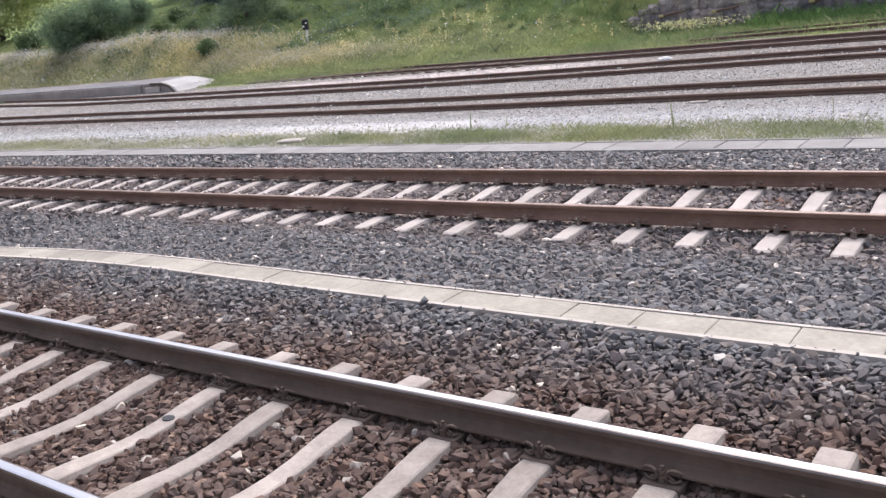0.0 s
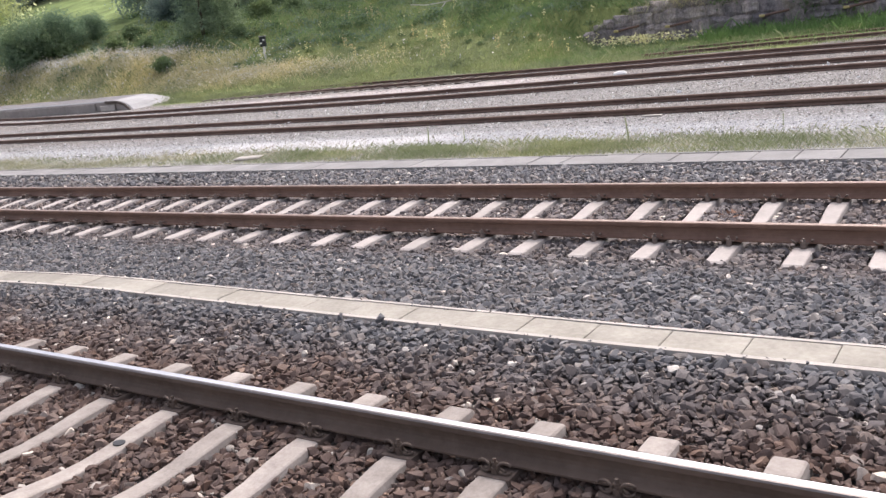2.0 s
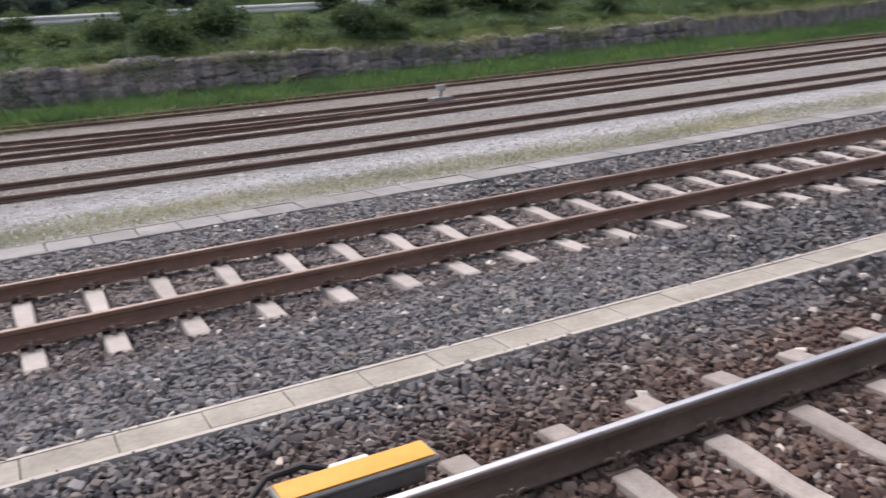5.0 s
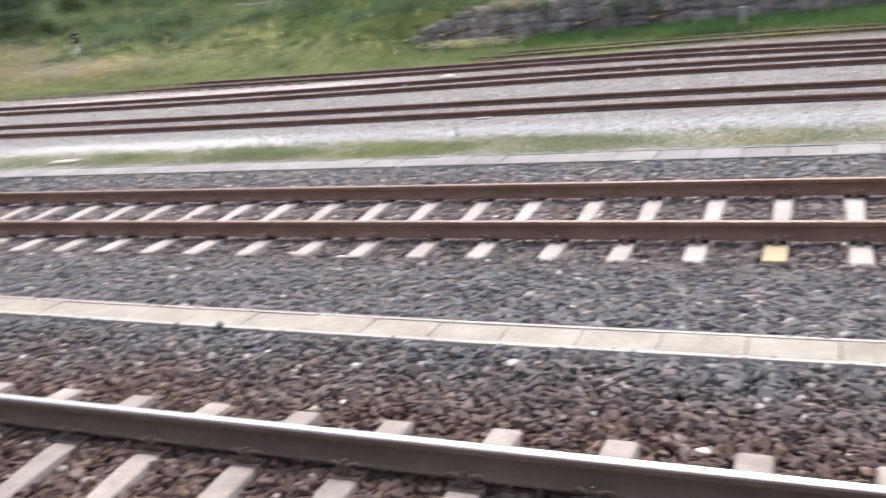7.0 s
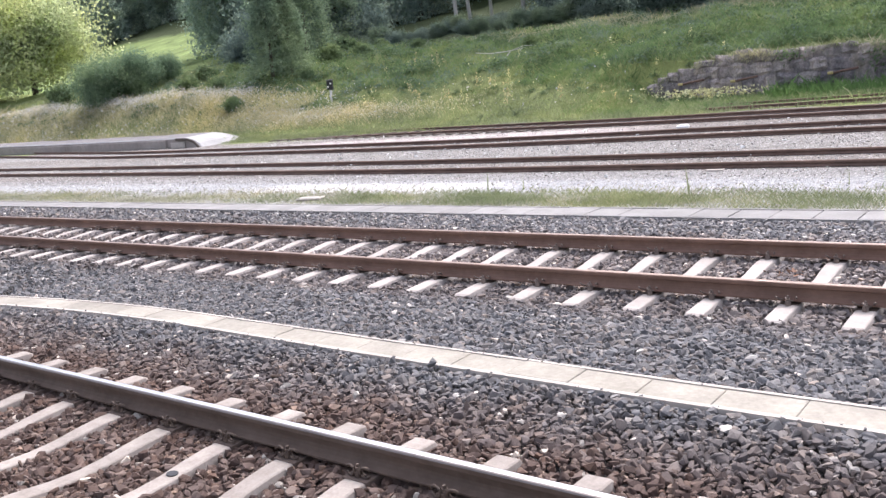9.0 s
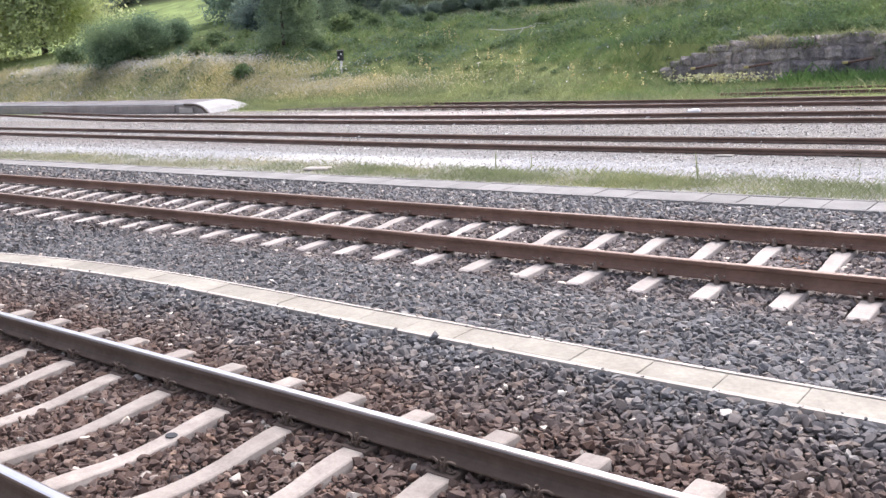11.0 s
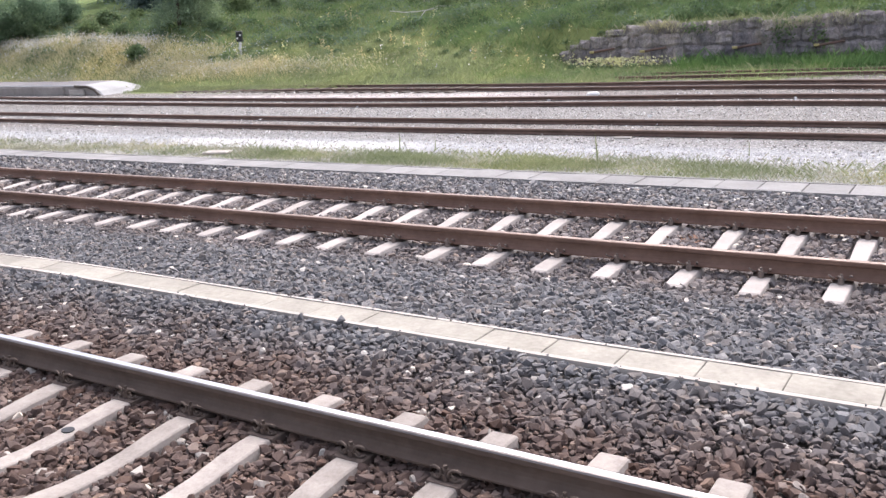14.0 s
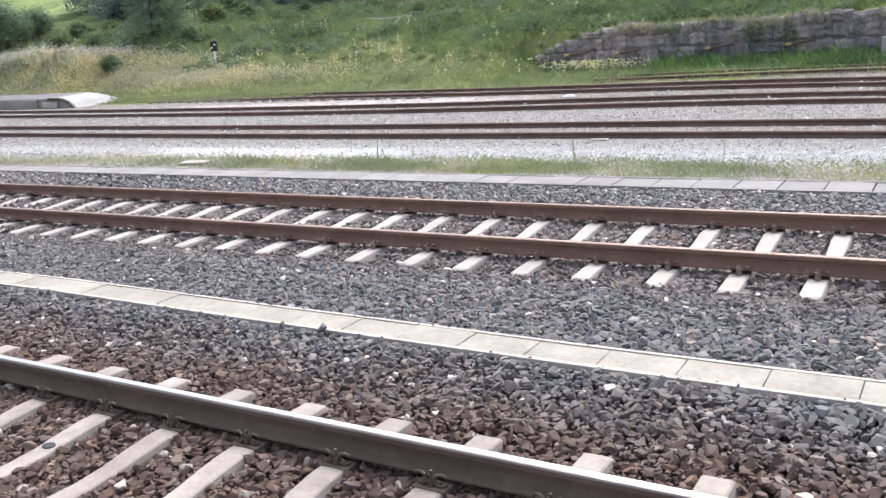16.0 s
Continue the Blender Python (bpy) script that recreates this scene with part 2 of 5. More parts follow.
def wall_material():
    """Grey-purple split stone with lichen blotches and streaks that run down."""
    m, nt, b = base("rubble_stone", 0.92, 0.0, 0.2)
    fine = noise_at(nt, 14.0, 8.0, 0.8)
    mid = noise_at(nt, 2.6, 6.0, 0.75)
    col = mix(nt, 1.0, ramp(nt, mid, [(0.3, (0.20, 0.185, 0.19)), (0.5, (0.30, 0.278, 0.28)), (0.7, (0.45, 0.42, 0.41))]),
              ramp(nt, fine, [(0.3, (0.55,) * 3), (0.7, (1.4,) * 3)]), "MULTIPLY")
    g = nt.nodes.new("ShaderNodeNewGeometry")
    mp = nt.nodes.new("ShaderNodeMapping")
    mp.inputs["Scale"].default_value = (1.0, 1.0, 0.16)
    nt.links.new(g.outputs["Position"], mp.inputs["Vector"])
    streak = noise_at(nt, 3.4, 5.0, 0.7, mp.outputs[0])
    col = mix(nt, 1.0, col, ramp(nt, streak, [(0.33, (0.62, 0.63, 0.66)), (0.5, (1.0,) * 3), (0.70, (1.5, 1.42, 1.36))]), "MULTIPLY")
    moss = ramp(nt, noise_at(nt, 0.9, 5.0, 0.7), [(0.56, (0.0,) * 3), (0.68, (0.55,) * 3)])
    col = mix(nt, moss, col, (0.15, 0.14, 0.085))
    r = nt.nodes.new("ShaderNodeObjectInfo").outputs["Random"]
    col = mix(nt, 1.0, col, ramp(nt, r, [(0.0, (0.68, 0.68, 0.72)), (1.0, (1.26, 1.22, 1.18))]), "MULTIPLY")
    nt.links.new(col, b.inputs["Base Color"])
    bump(nt, b, fine, 0.8, 0.04)
    return m


BALLAST = ballast_material("ballast_stone")
GROUND = ground_material()
CONCRETE_A = grained("sleeper_concrete_warm", (0.225, 0.197, 0.177), (0.44, 0.397, 0.36), 48.0, 0.9, big=0.12, per="object", dist=0.003)
CONCRETE_B = grained("sleeper_concrete_pale", (0.355, 0.32, 0.295), (0.52, 0.478, 0.448), 30.0, 0.9, big=0.09, per="object", dist=0.003)
YELLOWED = grained("sleeper_concrete_yellow", (0.37, 0.30, 0.18), (0.52, 0.43, 0.28), 30.0, 0.9, dist=0.003)
SLAB = grained("trough_slab", (0.225, 0.208, 0.175), (0.42, 0.397, 0.345), 26.0, 0.9, big=0.10, per="object", dist=0.003)
SLAB_GREY = grained("trough_slab_grey", (0.205, 0.20, 0.196), (0.315, 0.31, 0.304), 22.0, 0.9, big=0.12, per="object", dist=0.003)
LIP = grained("trough_lip", (0.37, 0.34, 0.305), (0.54, 0.50, 0.46), 25.0, 0.9, dist=0.003)
RAIL_DARK = grained("rail_side_brown", (0.085, 0.060, 0.046), (0.165, 0.122, 0.096), 18.0, 0.85, 0.0, dist=0.002)
RAIL_RUST = grained("rail_side_rust", (0.135, 0.080, 0.058), (0.255, 0.158, 0.118), 18.0, 0.75, 0.1, dist=0.002)
RAIL_OLD = grained("siding_rail_rust", (0.105, 0.070, 0.056), (0.235, 0.155, 0.125), 12.0, 0.85, 0.1, dist=0.002)
SHINE = grained("rail_polished_steel", (0.56, 0.56, 0.59), (0.74, 0.74, 0.77), 14.0, 0.30, 0.95, relief=0.08, dist=0.001, spec=0.6)
DULL = grained("rail_worn_top", (0.19, 0.135, 0.11), (0.34, 0.25, 0.21), 14.0, 0.5, 0.2, relief=0.1, dist=0.001)
GAUGE = grained("rail_gauge_face", (0.13, 0.115, 0.108), (0.24, 0.215, 0.205), 16.0, 0.42, 0.55, relief=0.15, dist=0.001)
CLIP = grained("clip_steel", (0.07, 0.052, 0.043), (0.16, 0.125, 0.105), 40.0, 0.65, 0.4, dist=0.001)
CLIP_PALE = grained("clip_rust_pale", (0.13, 0.10, 0.085), (0.30, 0.25, 0.22), 40.0, 0.65, 0.4, dist=0.001)
SEAT = grained("grimy_rail_seat", (0.075, 0.056, 0.046), (0.165, 0.125, 0.105), 26.0, 0.9, dist=0.004)
TIMBER = grained("old_timber", (0.05, 0.042, 0.036), (0.14, 0.115, 0.095), 9.0, 0.9)
PLATFORM = grained("platform_concrete", (0.33, 0.33, 0.33), (0.5, 0.5, 0.5), 6.0, 0.9)
RAMP = grained("ramp_concrete_grey", (0.30, 0.30, 0.30), (0.46, 0.46, 0.46), 5.0, 0.9)
RAMP_TOP = grained("platform_top_worn", (0.14, 0.135, 0.14), (0.25, 0.24, 0.245), 2.2, 0.95)
RAMP_SIDE = grained("ramp_side_concrete", (0.22, 0.20, 0.185), (0.40, 0.37, 0.345), 4.0, 0.9)
STONE = wall_material()
YELLOW = grained("yellow_paint", (0.66, 0.29, 0.02), (0.80, 0.39, 0.05), 14.0, 0.45, relief=0.1)
YELLOW_PALE = grained("faded_yellow_paint", (0.42, 0.34, 0.13), (0.62, 0.53, 0.26), 14.0, 0.7)
METAL_GREY = grained("cast_grey_metal", (0.16, 0.16, 0.16), (0.30, 0.30, 0.30), 20.0, 0.55, 0.5)
RUBBER = grained("black_cable", (0.012, 0.012, 0.012), (0.03, 0.03, 0.03), 30.0, 0.6)
WHITE = grained("white_paint", (0.62, 0.62, 0.62), (0.82, 0.82, 0.82), 12.0, 0.5, relief=0.1)
BLACK = grained("black_paint", (0.012, 0.013, 0.016), (0.035, 0.037, 0.042), 12.0, 0.5, relief=0.1)
ORANGE = grained("rusty_plate", (0.19, 0.105, 0.07), (0.31, 0.18, 0.12), 12.0, 0.85)
BARK = grained("bark", (0.06, 0.05, 0.04), (0.16, 0.135, 0.11), 5.0, 0.95)
BIRCH = grained("pale_bark", (0.30, 0.29, 0.28), (0.62, 0.60, 0.58), 4.0, 0.9)
DEADWOOD = grained("bleached_wood", (0.42, 0.40, 0.38), (0.70, 0.68, 0.65), 6.0, 0.9)
GRASS_DRY = leaf_material("grass_dry", (0.30, 0.31, 0.14), (0.56, 0.53, 0.34), 0.35)
GRASS = leaf_material("grass_green", (0.175, 0.215, 0.09), (0.385, 0.42, 0.205), 0.45)
GRASS_RICH = leaf_material("grass_rich", (0.115, 0.19, 0.065), (0.25, 0.35, 0.135), 0.45)
GRASS_STRAW = leaf_material("grass_straw", (0.46, 0.43, 0.20), (0.70, 0.64, 0.36), 0.45)
LEAF_LIGHT = leaf_material("leaf_light", (0.42, 0.49, 0.22), (0.68, 0.74, 0.38), 0.62)
LEAF_BUSH = leaf_material("leaf_bush", (0.12, 0.19, 0.105), (0.265, 0.36, 0.19), 0.52)
LEAF_MID = leaf_material("leaf_mid", (0.155, 0.23, 0.13), (0.32, 0.41, 0.23), 0.5)
# dark wood foliage made pale: distance haze is mixed into its colour
LEAF_HAZED = leaf_material("leaf_hazed", (0.22, 0.30, 0.22), (0.43, 0.53, 0.38), 0.6)
LEAF_DEEP = leaf_material("leaf_deep", (0.065, 0.105, 0.045), (0.16, 0.225, 0.09), 0.35)
LEAF_HERB = leaf_material("leaf_herb", (0.10, 0.155, 0.07), (0.25, 0.33, 0.145), 0.4)
LEAF_SAGE = leaf_material("leaf_sage", (0.125, 0.185, 0.115), (0.26, 0.335, 0.20), 0.45)
# undergrowth lightened and blued, its veil of haze part of the colour
LEAF_WOOD = leaf_material("leaf_wood", (0.12, 0.17, 0.13), (0.26, 0.335, 0.235), 0.5)
GRASS_LUSH = leaf_material("grass_lush", (0.09, 0.17, 0.05), (0.19, 0.31, 0.10), 0.4)
PETAL_YELLOW = leaf_material("petal_yellow", (0.70, 0.66, 0.26), (0.86, 0.83, 0.46), 0.1)
PETAL_GOLD = leaf_material("petal_gold", (0.55, 0.45, 0.19), (0.74, 0.64, 0.34), 0.2)
PETAL_CREAM = leaf_material("petal_cream", (0.60, 0.56, 0.34), (0.80, 0.77, 0.55), 0.1)
PETAL_WHITE = leaf_material("petal_white", (0.62, 0.60, 0.52), (0.85, 0.84, 0.78), 0.1)

# ---- mesh helpers ----
rng = np.random.default_rng(7)


def mesh_np(name, verts, faces, mats, smooth=False, index=None):
    verts, faces = np.asarray(verts, np.float32), np.asarray(faces, np.int32)
    me = bpy.data.meshes.new(name)
    n, k = faces.shape
    me.vertices.add(len(verts))
    me.vertices.foreach_set("co", verts.ravel())
    me.loops.add(n * k)
    me.loops.foreach_set("vertex_index", faces.ravel())
    me.polygons.add(n)
    me.polygons.foreach_set("loop_start", np.arange(0, n * k, k, dtype=np.int32))
    me.polygons.foreach_set("loop_total", np.full(n, k, np.int32))
    if index is not None:
        me.polygons.foreach_set("material_index", np.asarray(index, np.int32))
    me.polygons.foreach_set("use_smooth", np.full(n, smooth, bool))
    me.update(calc_edges=True)
    me.validate()
    for m in (mats if isinstance(mats, (list, tuple)) else [mats]):
        me.materials.append(m)
    return me


def bm_mesh(name, bm, mats, smooth=False):
    me = bpy.data.meshes.new(name)
    bmesh.ops.recalc_face_normals(bm, faces=bm.faces)
    if smooth:
        for f in bm.faces:
            f.smooth = True
    bm.to_mesh(me)
    bm.free()
    for m in (mats if isinstance(mats, (list, tuple)) else [mats]):
        me.materials.append(m)
    return me


def part(name, me, parent, label="", m=None):
    ob = new(name, me)
    ob.parent = parent
    if m is not None:
        ob.matrix_basis = m
    return tagged(ob, label) if label else ob


def block(bm, lo, hi, bevel=0.0, mat=0):
    """A box between two corners, its edges bevelled."""
    r = bmesh.ops.create_cube(bm, size=1.0)
    vs = r["verts"]
    for v in vs:
        v.co = Vector([lo[i] + (v.co[i] + 0.5) * (hi[i] - lo[i]) for i in range(3)])
    if bevel:
        es = list({e for v in vs for e in v.link_edges})
        bmesh.ops.bevel(bm, geom=es, offset=bevel, segments=1, affect="EDGES", profile=0.5)


def tube(bm, pts, radii, sides=8, cap=True):
    """A round tube along points."""
    pts = [Vector(p) for p in pts]
    if not isinstance(radii, (list, tuple)):
        radii = [radii] * len(pts)
    rings = []
    for i, (p, r) in enumerate(zip(pts, radii)):
        d = (pts[min(i + 1, len(pts) - 1)] - pts[max(i - 1, 0)]).normalized()
        a = d.cross(Vector((0, 0, 1)) if abs(d.z) < 0.9 else Vector((1, 0, 0))).normalized()
        b = d.cross(a)
        rings.append([bm.verts.new(p + r * (math.cos(2 * math.pi * k / sides) * a + math.sin(2 * math.pi * k / sides) * b)) for k in range(sides)])
    for a, b in zip(rings, rings[1:]):
        for k in range(sides):
            bm.faces.new((a[k], a[(k + 1) % sides], b[(k + 1) % sides], b[k]))
    if cap:
        bm.faces.new(rings[0][::-1])
        bm.faces.new(rings[-1])


# ---- layout ----
RAIL_Y = {"near": (-1.507, 0.0), "second": (3.925, 5.432)}
TRACK_Y = {"near": -0.7535, "second": 4.6785}
SLEEPER_HALF = 1.275
X_LO, X_HI = -60.0, 60.0
NEAR_SHIFT = {0: -0.05, 1: -0.03, 3: -0.02, 5: 0.025, 6: 0.04, 7: 0.02, 9: 0.01, 10: -0.018, 13: 0.01, 17: -0.014}
SECOND_SHIFT = {-6: -0.013, -5: -0.04, -4: -0.02, -3: 0.01, 0: -0.03, 1: 0.015, 7: -0.01, 9: 0.025, 10: 0.02}
near_x = {k: (k - 10) * 0.6005 + NEAR_SHIFT.get(k, 0.0) for k in range(-88, 110)}
second_x = {k: -0.6485 + k * 0.602 + SECOND_SHIFT.get(k, 0.0) for k in range(-98, 100)}


def trough_y(x):
    """Centre of the near cable trough, which swings towards the near track further off."""
    if x > -5.2:
        return 1.557 + 0.033 * max(0.0, min(1.0, -x / 2.2)) + 0.06 * max(0.0, min(1.0, (-x - 2.5) / 2.7))
    d = min(-5.2 - x, 9.0)
    return 1.65 - 0.025 * d * d if d < 6 else 1.65 - 0.9 - 0.02 * (d - 6)


def bed_height(x, y):
    """Level of the stone bed, by the distance across."""
    ys = [-9, -2.6, -2.1, -1.95, -1.76, -1.70, -1.30, -1.22, -0.3, -0.22, 0.22, 0.3, 0.45, 0.60, 1.0, 1.28, 1.40, 1.82, 2.5, 3.1, 3.34, 5.98, 6.2, 6.95]
    zs = [-0.3, -0.3, -0.075, -0.066, -0.055, -0.036, -0.036, -0.06, -0.06, -0.036, -0.036, -0.06, -0.062, -0.04, -0.002, 0.052, 0.050, 0.055, 0.025, -0.015, -0.048, -0.048, -0.01, 0.045]
    return np.interp(y, ys, zs)


BANK_Y = [22.8, 24, 27.9, 30, 33, 37, 46, 66, 116, 300, 900, 3000]
BANK_Z = [0.0, 0.12, 1.2, 1.8, 2.4, 3.2, 4.2, 7.6, 22.0, 72, 150, 190]


def ground_height(x, y):
    x, y = np.asarray(x, float), np.asarray(y, float)
    z = np.where(y < 7.0, bed_height(x, np.clip(y, -9, 6.95)) - 0.045, np.interp(y, [7, 10.0, 11.2], [-0.03, -0.03, 0.0]))
    bank = np.interp(y, BANK_Y, BANK_Z)
    low = np.interp(y, [22.8, 24.5, 28.4, 28.8, 31, 37], [0.0, 0.02, 0.2, 1.6, 2.25, 3.2])
    cut = np.clip((x + 15.0) / 3.6, 0, 1)
    mix_z = np.where(y < 37, bank * (1 - cut) + low * cut, bank)
    lump = 0.18 * np.sin(x * 0.9 + 1.3 * np.sin(y * 0.7)) * np.clip((y - 25) / 6, 0, 1)
    left = np.clip((-x - 29) / 9, 0, 1) * np.clip((y - 25.0) / 2.5, 0, 1) * 0.9 * np.clip((42 - y) / 8, 0, 1)
    z = np.where(y > 22.8, mix_z + lump * np.where((y > 28.0) | (x < -16), 1, 0.2), z) + left
    return z


# ---- ground, one sheet to the horizon ----
def build_ground():
    xs = np.unique(np.concatenate([np.linspace(-2500, -80, 24), np.arange(-80, 66, 1.0), np.linspace(66, 2500, 24)]))
    ys = np.unique(np.concatenate([np.linspace(-2500, -12, 16), np.arange(-12, 7.01, 0.25), [7.02], np.arange(7.5, 22.5, 0.75), np.arange(22.8, 52, 0.4),
                                   [28.4, 28.8], np.arange(52, 130, 4.0), np.linspace(130, 2500, 16)]))
    X, Y = np.meshgrid(xs, ys)
    Z = ground_height(X, Y)
    v = np.stack([X, Y, Z], -1).reshape(-1, 3)
    nx = len(xs)
    i, j = np.meshgrid(np.arange(nx - 1), np.arange(len(ys) - 1))
    a = (j * nx + i).ravel()
    f = np.stack([a, a + 1, a + nx + 1, a + nx], 1)
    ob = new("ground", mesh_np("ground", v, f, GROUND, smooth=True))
    tagged(ob, "pale gravel yard passing into a grassy green embankment", "ground", kind="structure")


build_ground()

# platform under the camera
pbm = bmesh.new()
block(pbm, (-60, -9, -0.4), (60, -2.5, 0.46), 0.02)
block(pbm, (-60, -2.62, 0.46), (60, -2.42, 0.55), 0.015)
block(pbm, (-60, -9, 0.46), (60, -2.625, 0.548), 0.0)
tagged(new("platform", bm_mesh("platform", pbm, PLATFORM)), "plain grey concrete station platform beside the track", "platform", kind="structure")


# ---- rails ----
def rail_profile(h=0.149, head=0.070, foot=0.125):
    hw, fw, w = head / 2, foot / 2, 0.0085
    right = [(fw, 0.0), (fw, 0.011), (0.03, 0.026), (w + 0.004, min(0.045, h * 0.32)), (w, h * 0.42), (w + 0.002, h - 0.052), (hw - 0.002, h - 0.040),
             (hw, h - 0.034), (hw, h - 0.011), (hw - 0.006, h - 0.003), (hw - 0.016, h)]
    return right + [(-a, b) for a, b in right[::-1]]


def build_rail(name, path, side, top, label, shiny, z0=0.016, h=0.149, gauge_side=0):
    """A rail along a path, in parts: the body, the worn running surface and, with a gauge_side of -1 or 1, that flank of the head."""
    prof = rail_profile(h)
    n = len(prof)
    pts = np.array(path, float)
    d = np.gradient(pts, axis=0)
    d /= np.linalg.norm(d[:, :2], axis=1)[:, None]
    v = np.array([(p[0] + t[1] * a, p[1] - t[0] * a, p[2] + z0 + b) for p, t in zip(pts, d) for a, b in prof])
    flank = {8, 9} if gauge_side < 0 else {11, 12} if gauge_side > 0 else set()
    worn = {9, 10, 11} - flank
    ob = tagged(new(name), label, "rail", "railway rails")
    for what, mat, chosen in (("body", side, set(range(n)) - worn - flank), ("running_surface", top, worn), ("gauge_face", GAUGE, flank)):
        if not chosen:
            continue
        f = [(i * n + k, (i + 1) * n + k, (i + 1) * n + (k + 1) % n, i * n + (k + 1) % n) for i in range(len(pts) - 1) for k in sorted(chosen)]
        used, inv = np.unique(np.array(f), return_inverse=True)
        part(what, mesh_np(name + "_" + what, v[used], inv.reshape(-1, 4), mat), ob, shiny if what == "running_surface" else "half-polished steel flank of the head" if what == "gauge_face" else "")
    return ob


for y in RAIL_Y["near"]:
    build_rail("rail", [(x, y, 0.0) for x in np.linspace(X_LO, X_HI, 61)], RAIL_DARK, SHINE, "dark brown steel rail with a brightly polished running surface",
               "brightly polished steel", z0=0.026, gauge_side=-1 if y == 0.0 else 1)
for y in RAIL_Y["second"]:
    build_rail("rail", [(x, y, 0.0) for x in np.linspace(X_LO, X_HI, 61)], RAIL_RUST, DULL, "rust-brown steel rail on pale concrete sleepers", "dull worn steel", z0=0.026)


SIDING = {3: ([-60, -25, -19, -14, -10.5, -8, -4, 0, 2, 4, 6, 8, 10, 20, 60], [15.2, 13.26, 12.94, 12.68, 12.5, 12.46, 12.46, 12.47, 12.34, 12.16, 12.03, 11.95, 11.92, 11.8, 11.4]),
          4: ([-60, -33, -25, -19, -14, -10, -7, -4.5, -1, 2, 5, 8, 11, 60], [23.9, 18.55, 17.9, 17.45, 17.15, 17.16, 17.27, 17.42, 17.45, 17.1, 16.68, 16.52, 16.48, 16.4]),
          5: ([-27, -22, -19, -14, -9, -5, -2, 0, 2, 4.5, 6, 9, 12, 15, 60], [23.2, 22.62, 22.3, 21.78, 21.45, 21.45, 21.27, 21.0, 20.35, 19.6, 19.25, 18.65, 18.35, 18.2, 17.9]),
          6: ([-10, -4, -1, 2, 7, 12, 20, 60], [24.6, 24.85, 25.1, 24.6, 23.75, 23.4, 23.0, 22.2])}


def siding_y(track, x):
    """Centre line of a siding: a plan line with its corners rounded off."""
    xs, ys = SIDING[track]
    return float(np.mean(np.interp(np.linspace(x - 2.2, x + 2.2, 9), xs, ys)))


for t in (3, 4, 5):
    for o in (-0.7535, 0.7535):
        x0 = X_LO if t < 5 else -23.0 if o < 0 else -26.5
        sink = 0.05 if t == 5 else 0.0
        build_rail("siding_rail", [(x, siding_y(t, x) + o, -0.005 - sink * max(0.0, 1 - (x - x0) / 6.0)) for x in np.linspace(x0, X_HI, 70)], RAIL_OLD, RAIL_OLD,
                   "dark rusty rail of a disused siding in gravel", "rusty worn top", h=0.10)
for o in (-0.7535, 0.7535):
    build_rail("siding_rail", [(x, siding_y(6, x) + o, 0.03) for x in np.linspace(-8.5, X_HI, 60)], RAIL_OLD, RAIL_OLD,
               "overgrown dark rusty rail at the foot of the wall", "rusty worn top", h=0.10)


# ---- sleepers and fastenings ----
def sleeper_mesh(name, mat):
    us = [-SLEEPER_HALF, -1.25, -1.0, -0.75, -0.52, -0.36, -0.18, 0.0, 0.18, 0.36, 0.52, 0.75, 1.0, 1.25, SLEEPER_HALF]
    bm = bmesh.new()
    rings = []
    for u in us:
        a = abs(u)
        mid = max(0.0, min(1.0, (0.55 - a) / 0.5))
        mid = mid * mid * (3 - 2 * mid)
        top = -0.042 * mid - (0.012 if a > 1.26 else 0.0) - 0.012 * max(0.0, (a - 0.95) / 0.33)
        hw, bw = 0.077 - 0.010 * mid, 0.122 - 0.025 * mid
        end = 0.012 if a > 1.26 else 0.0
        ring = [(-bw, -0.21), (-hw - 0.012, top - 0.035), (-hw - 0.003 + end, top - 0.007), (-hw + 0.008 + end, top), (hw - 0.008 - end, top), (hw + 0.003 - end, top - 0.007), (hw + 0.012, top - 0.035), (bw, -0.21)]
        rings.append([bm.verts.new((x, u, z)) for x, z in ring])
    for r, s in zip(rings, rings[1:]):
        for k in range(len(r)):
            bm.faces.new((r[k], r[(k + 1) % len(r)], s[(k + 1) % len(r)], s[k]))
    bm.faces.new(rings[0])
    bm.faces.new(rings[-1][::-1])
    return bm_mesh(name, bm, mat)


def spring_clip_mesh(name, mat):
    """A W-shaped spring clip on the rail foot; local x along the rail, y away from it."""
    bm = bmesh.new()
    pts = []
    for i in range(25):
        a = i / 24
        x = -0.085 + 0.17 * a
        y = 0.085 + 0.05 * math.cos(a * 4 * math.pi)
        z = 0.045 + 0.022 * math.sin(a * 2 * math.pi * 2 + 1.0) + 0.018 * abs(2 * a - 1)
        pts.append((x, y, z))
    tube(bm, pts, 0.0075, 6)
    return bm_mesh(name, bm, mat, True)


def curl_clip_mesh(name, mat):
    """A coiled spring clip with two standing loops."""
    bm = bmesh.new()
    for s in (-1, 1):
        pts = []
        for i in range(17):
            a = i / 16 * 2 * math.pi * 0.86 + 0.4
            pts.append((s * (0.055 + 0.034 * math.cos(a)), 0.088 + 0.02 * math.sin(a * 0.5), 0.042 + 0.030 * math.sin(a)))
        tube(bm, pts, 0.0085, 6)
    tube(bm, [(-0.055, 0.10, 0.022), (0, 0.075, 0.03), (0.055, 0.10, 0.022)], 0.0085, 6)
    return bm_mesh(name, bm, mat, True)


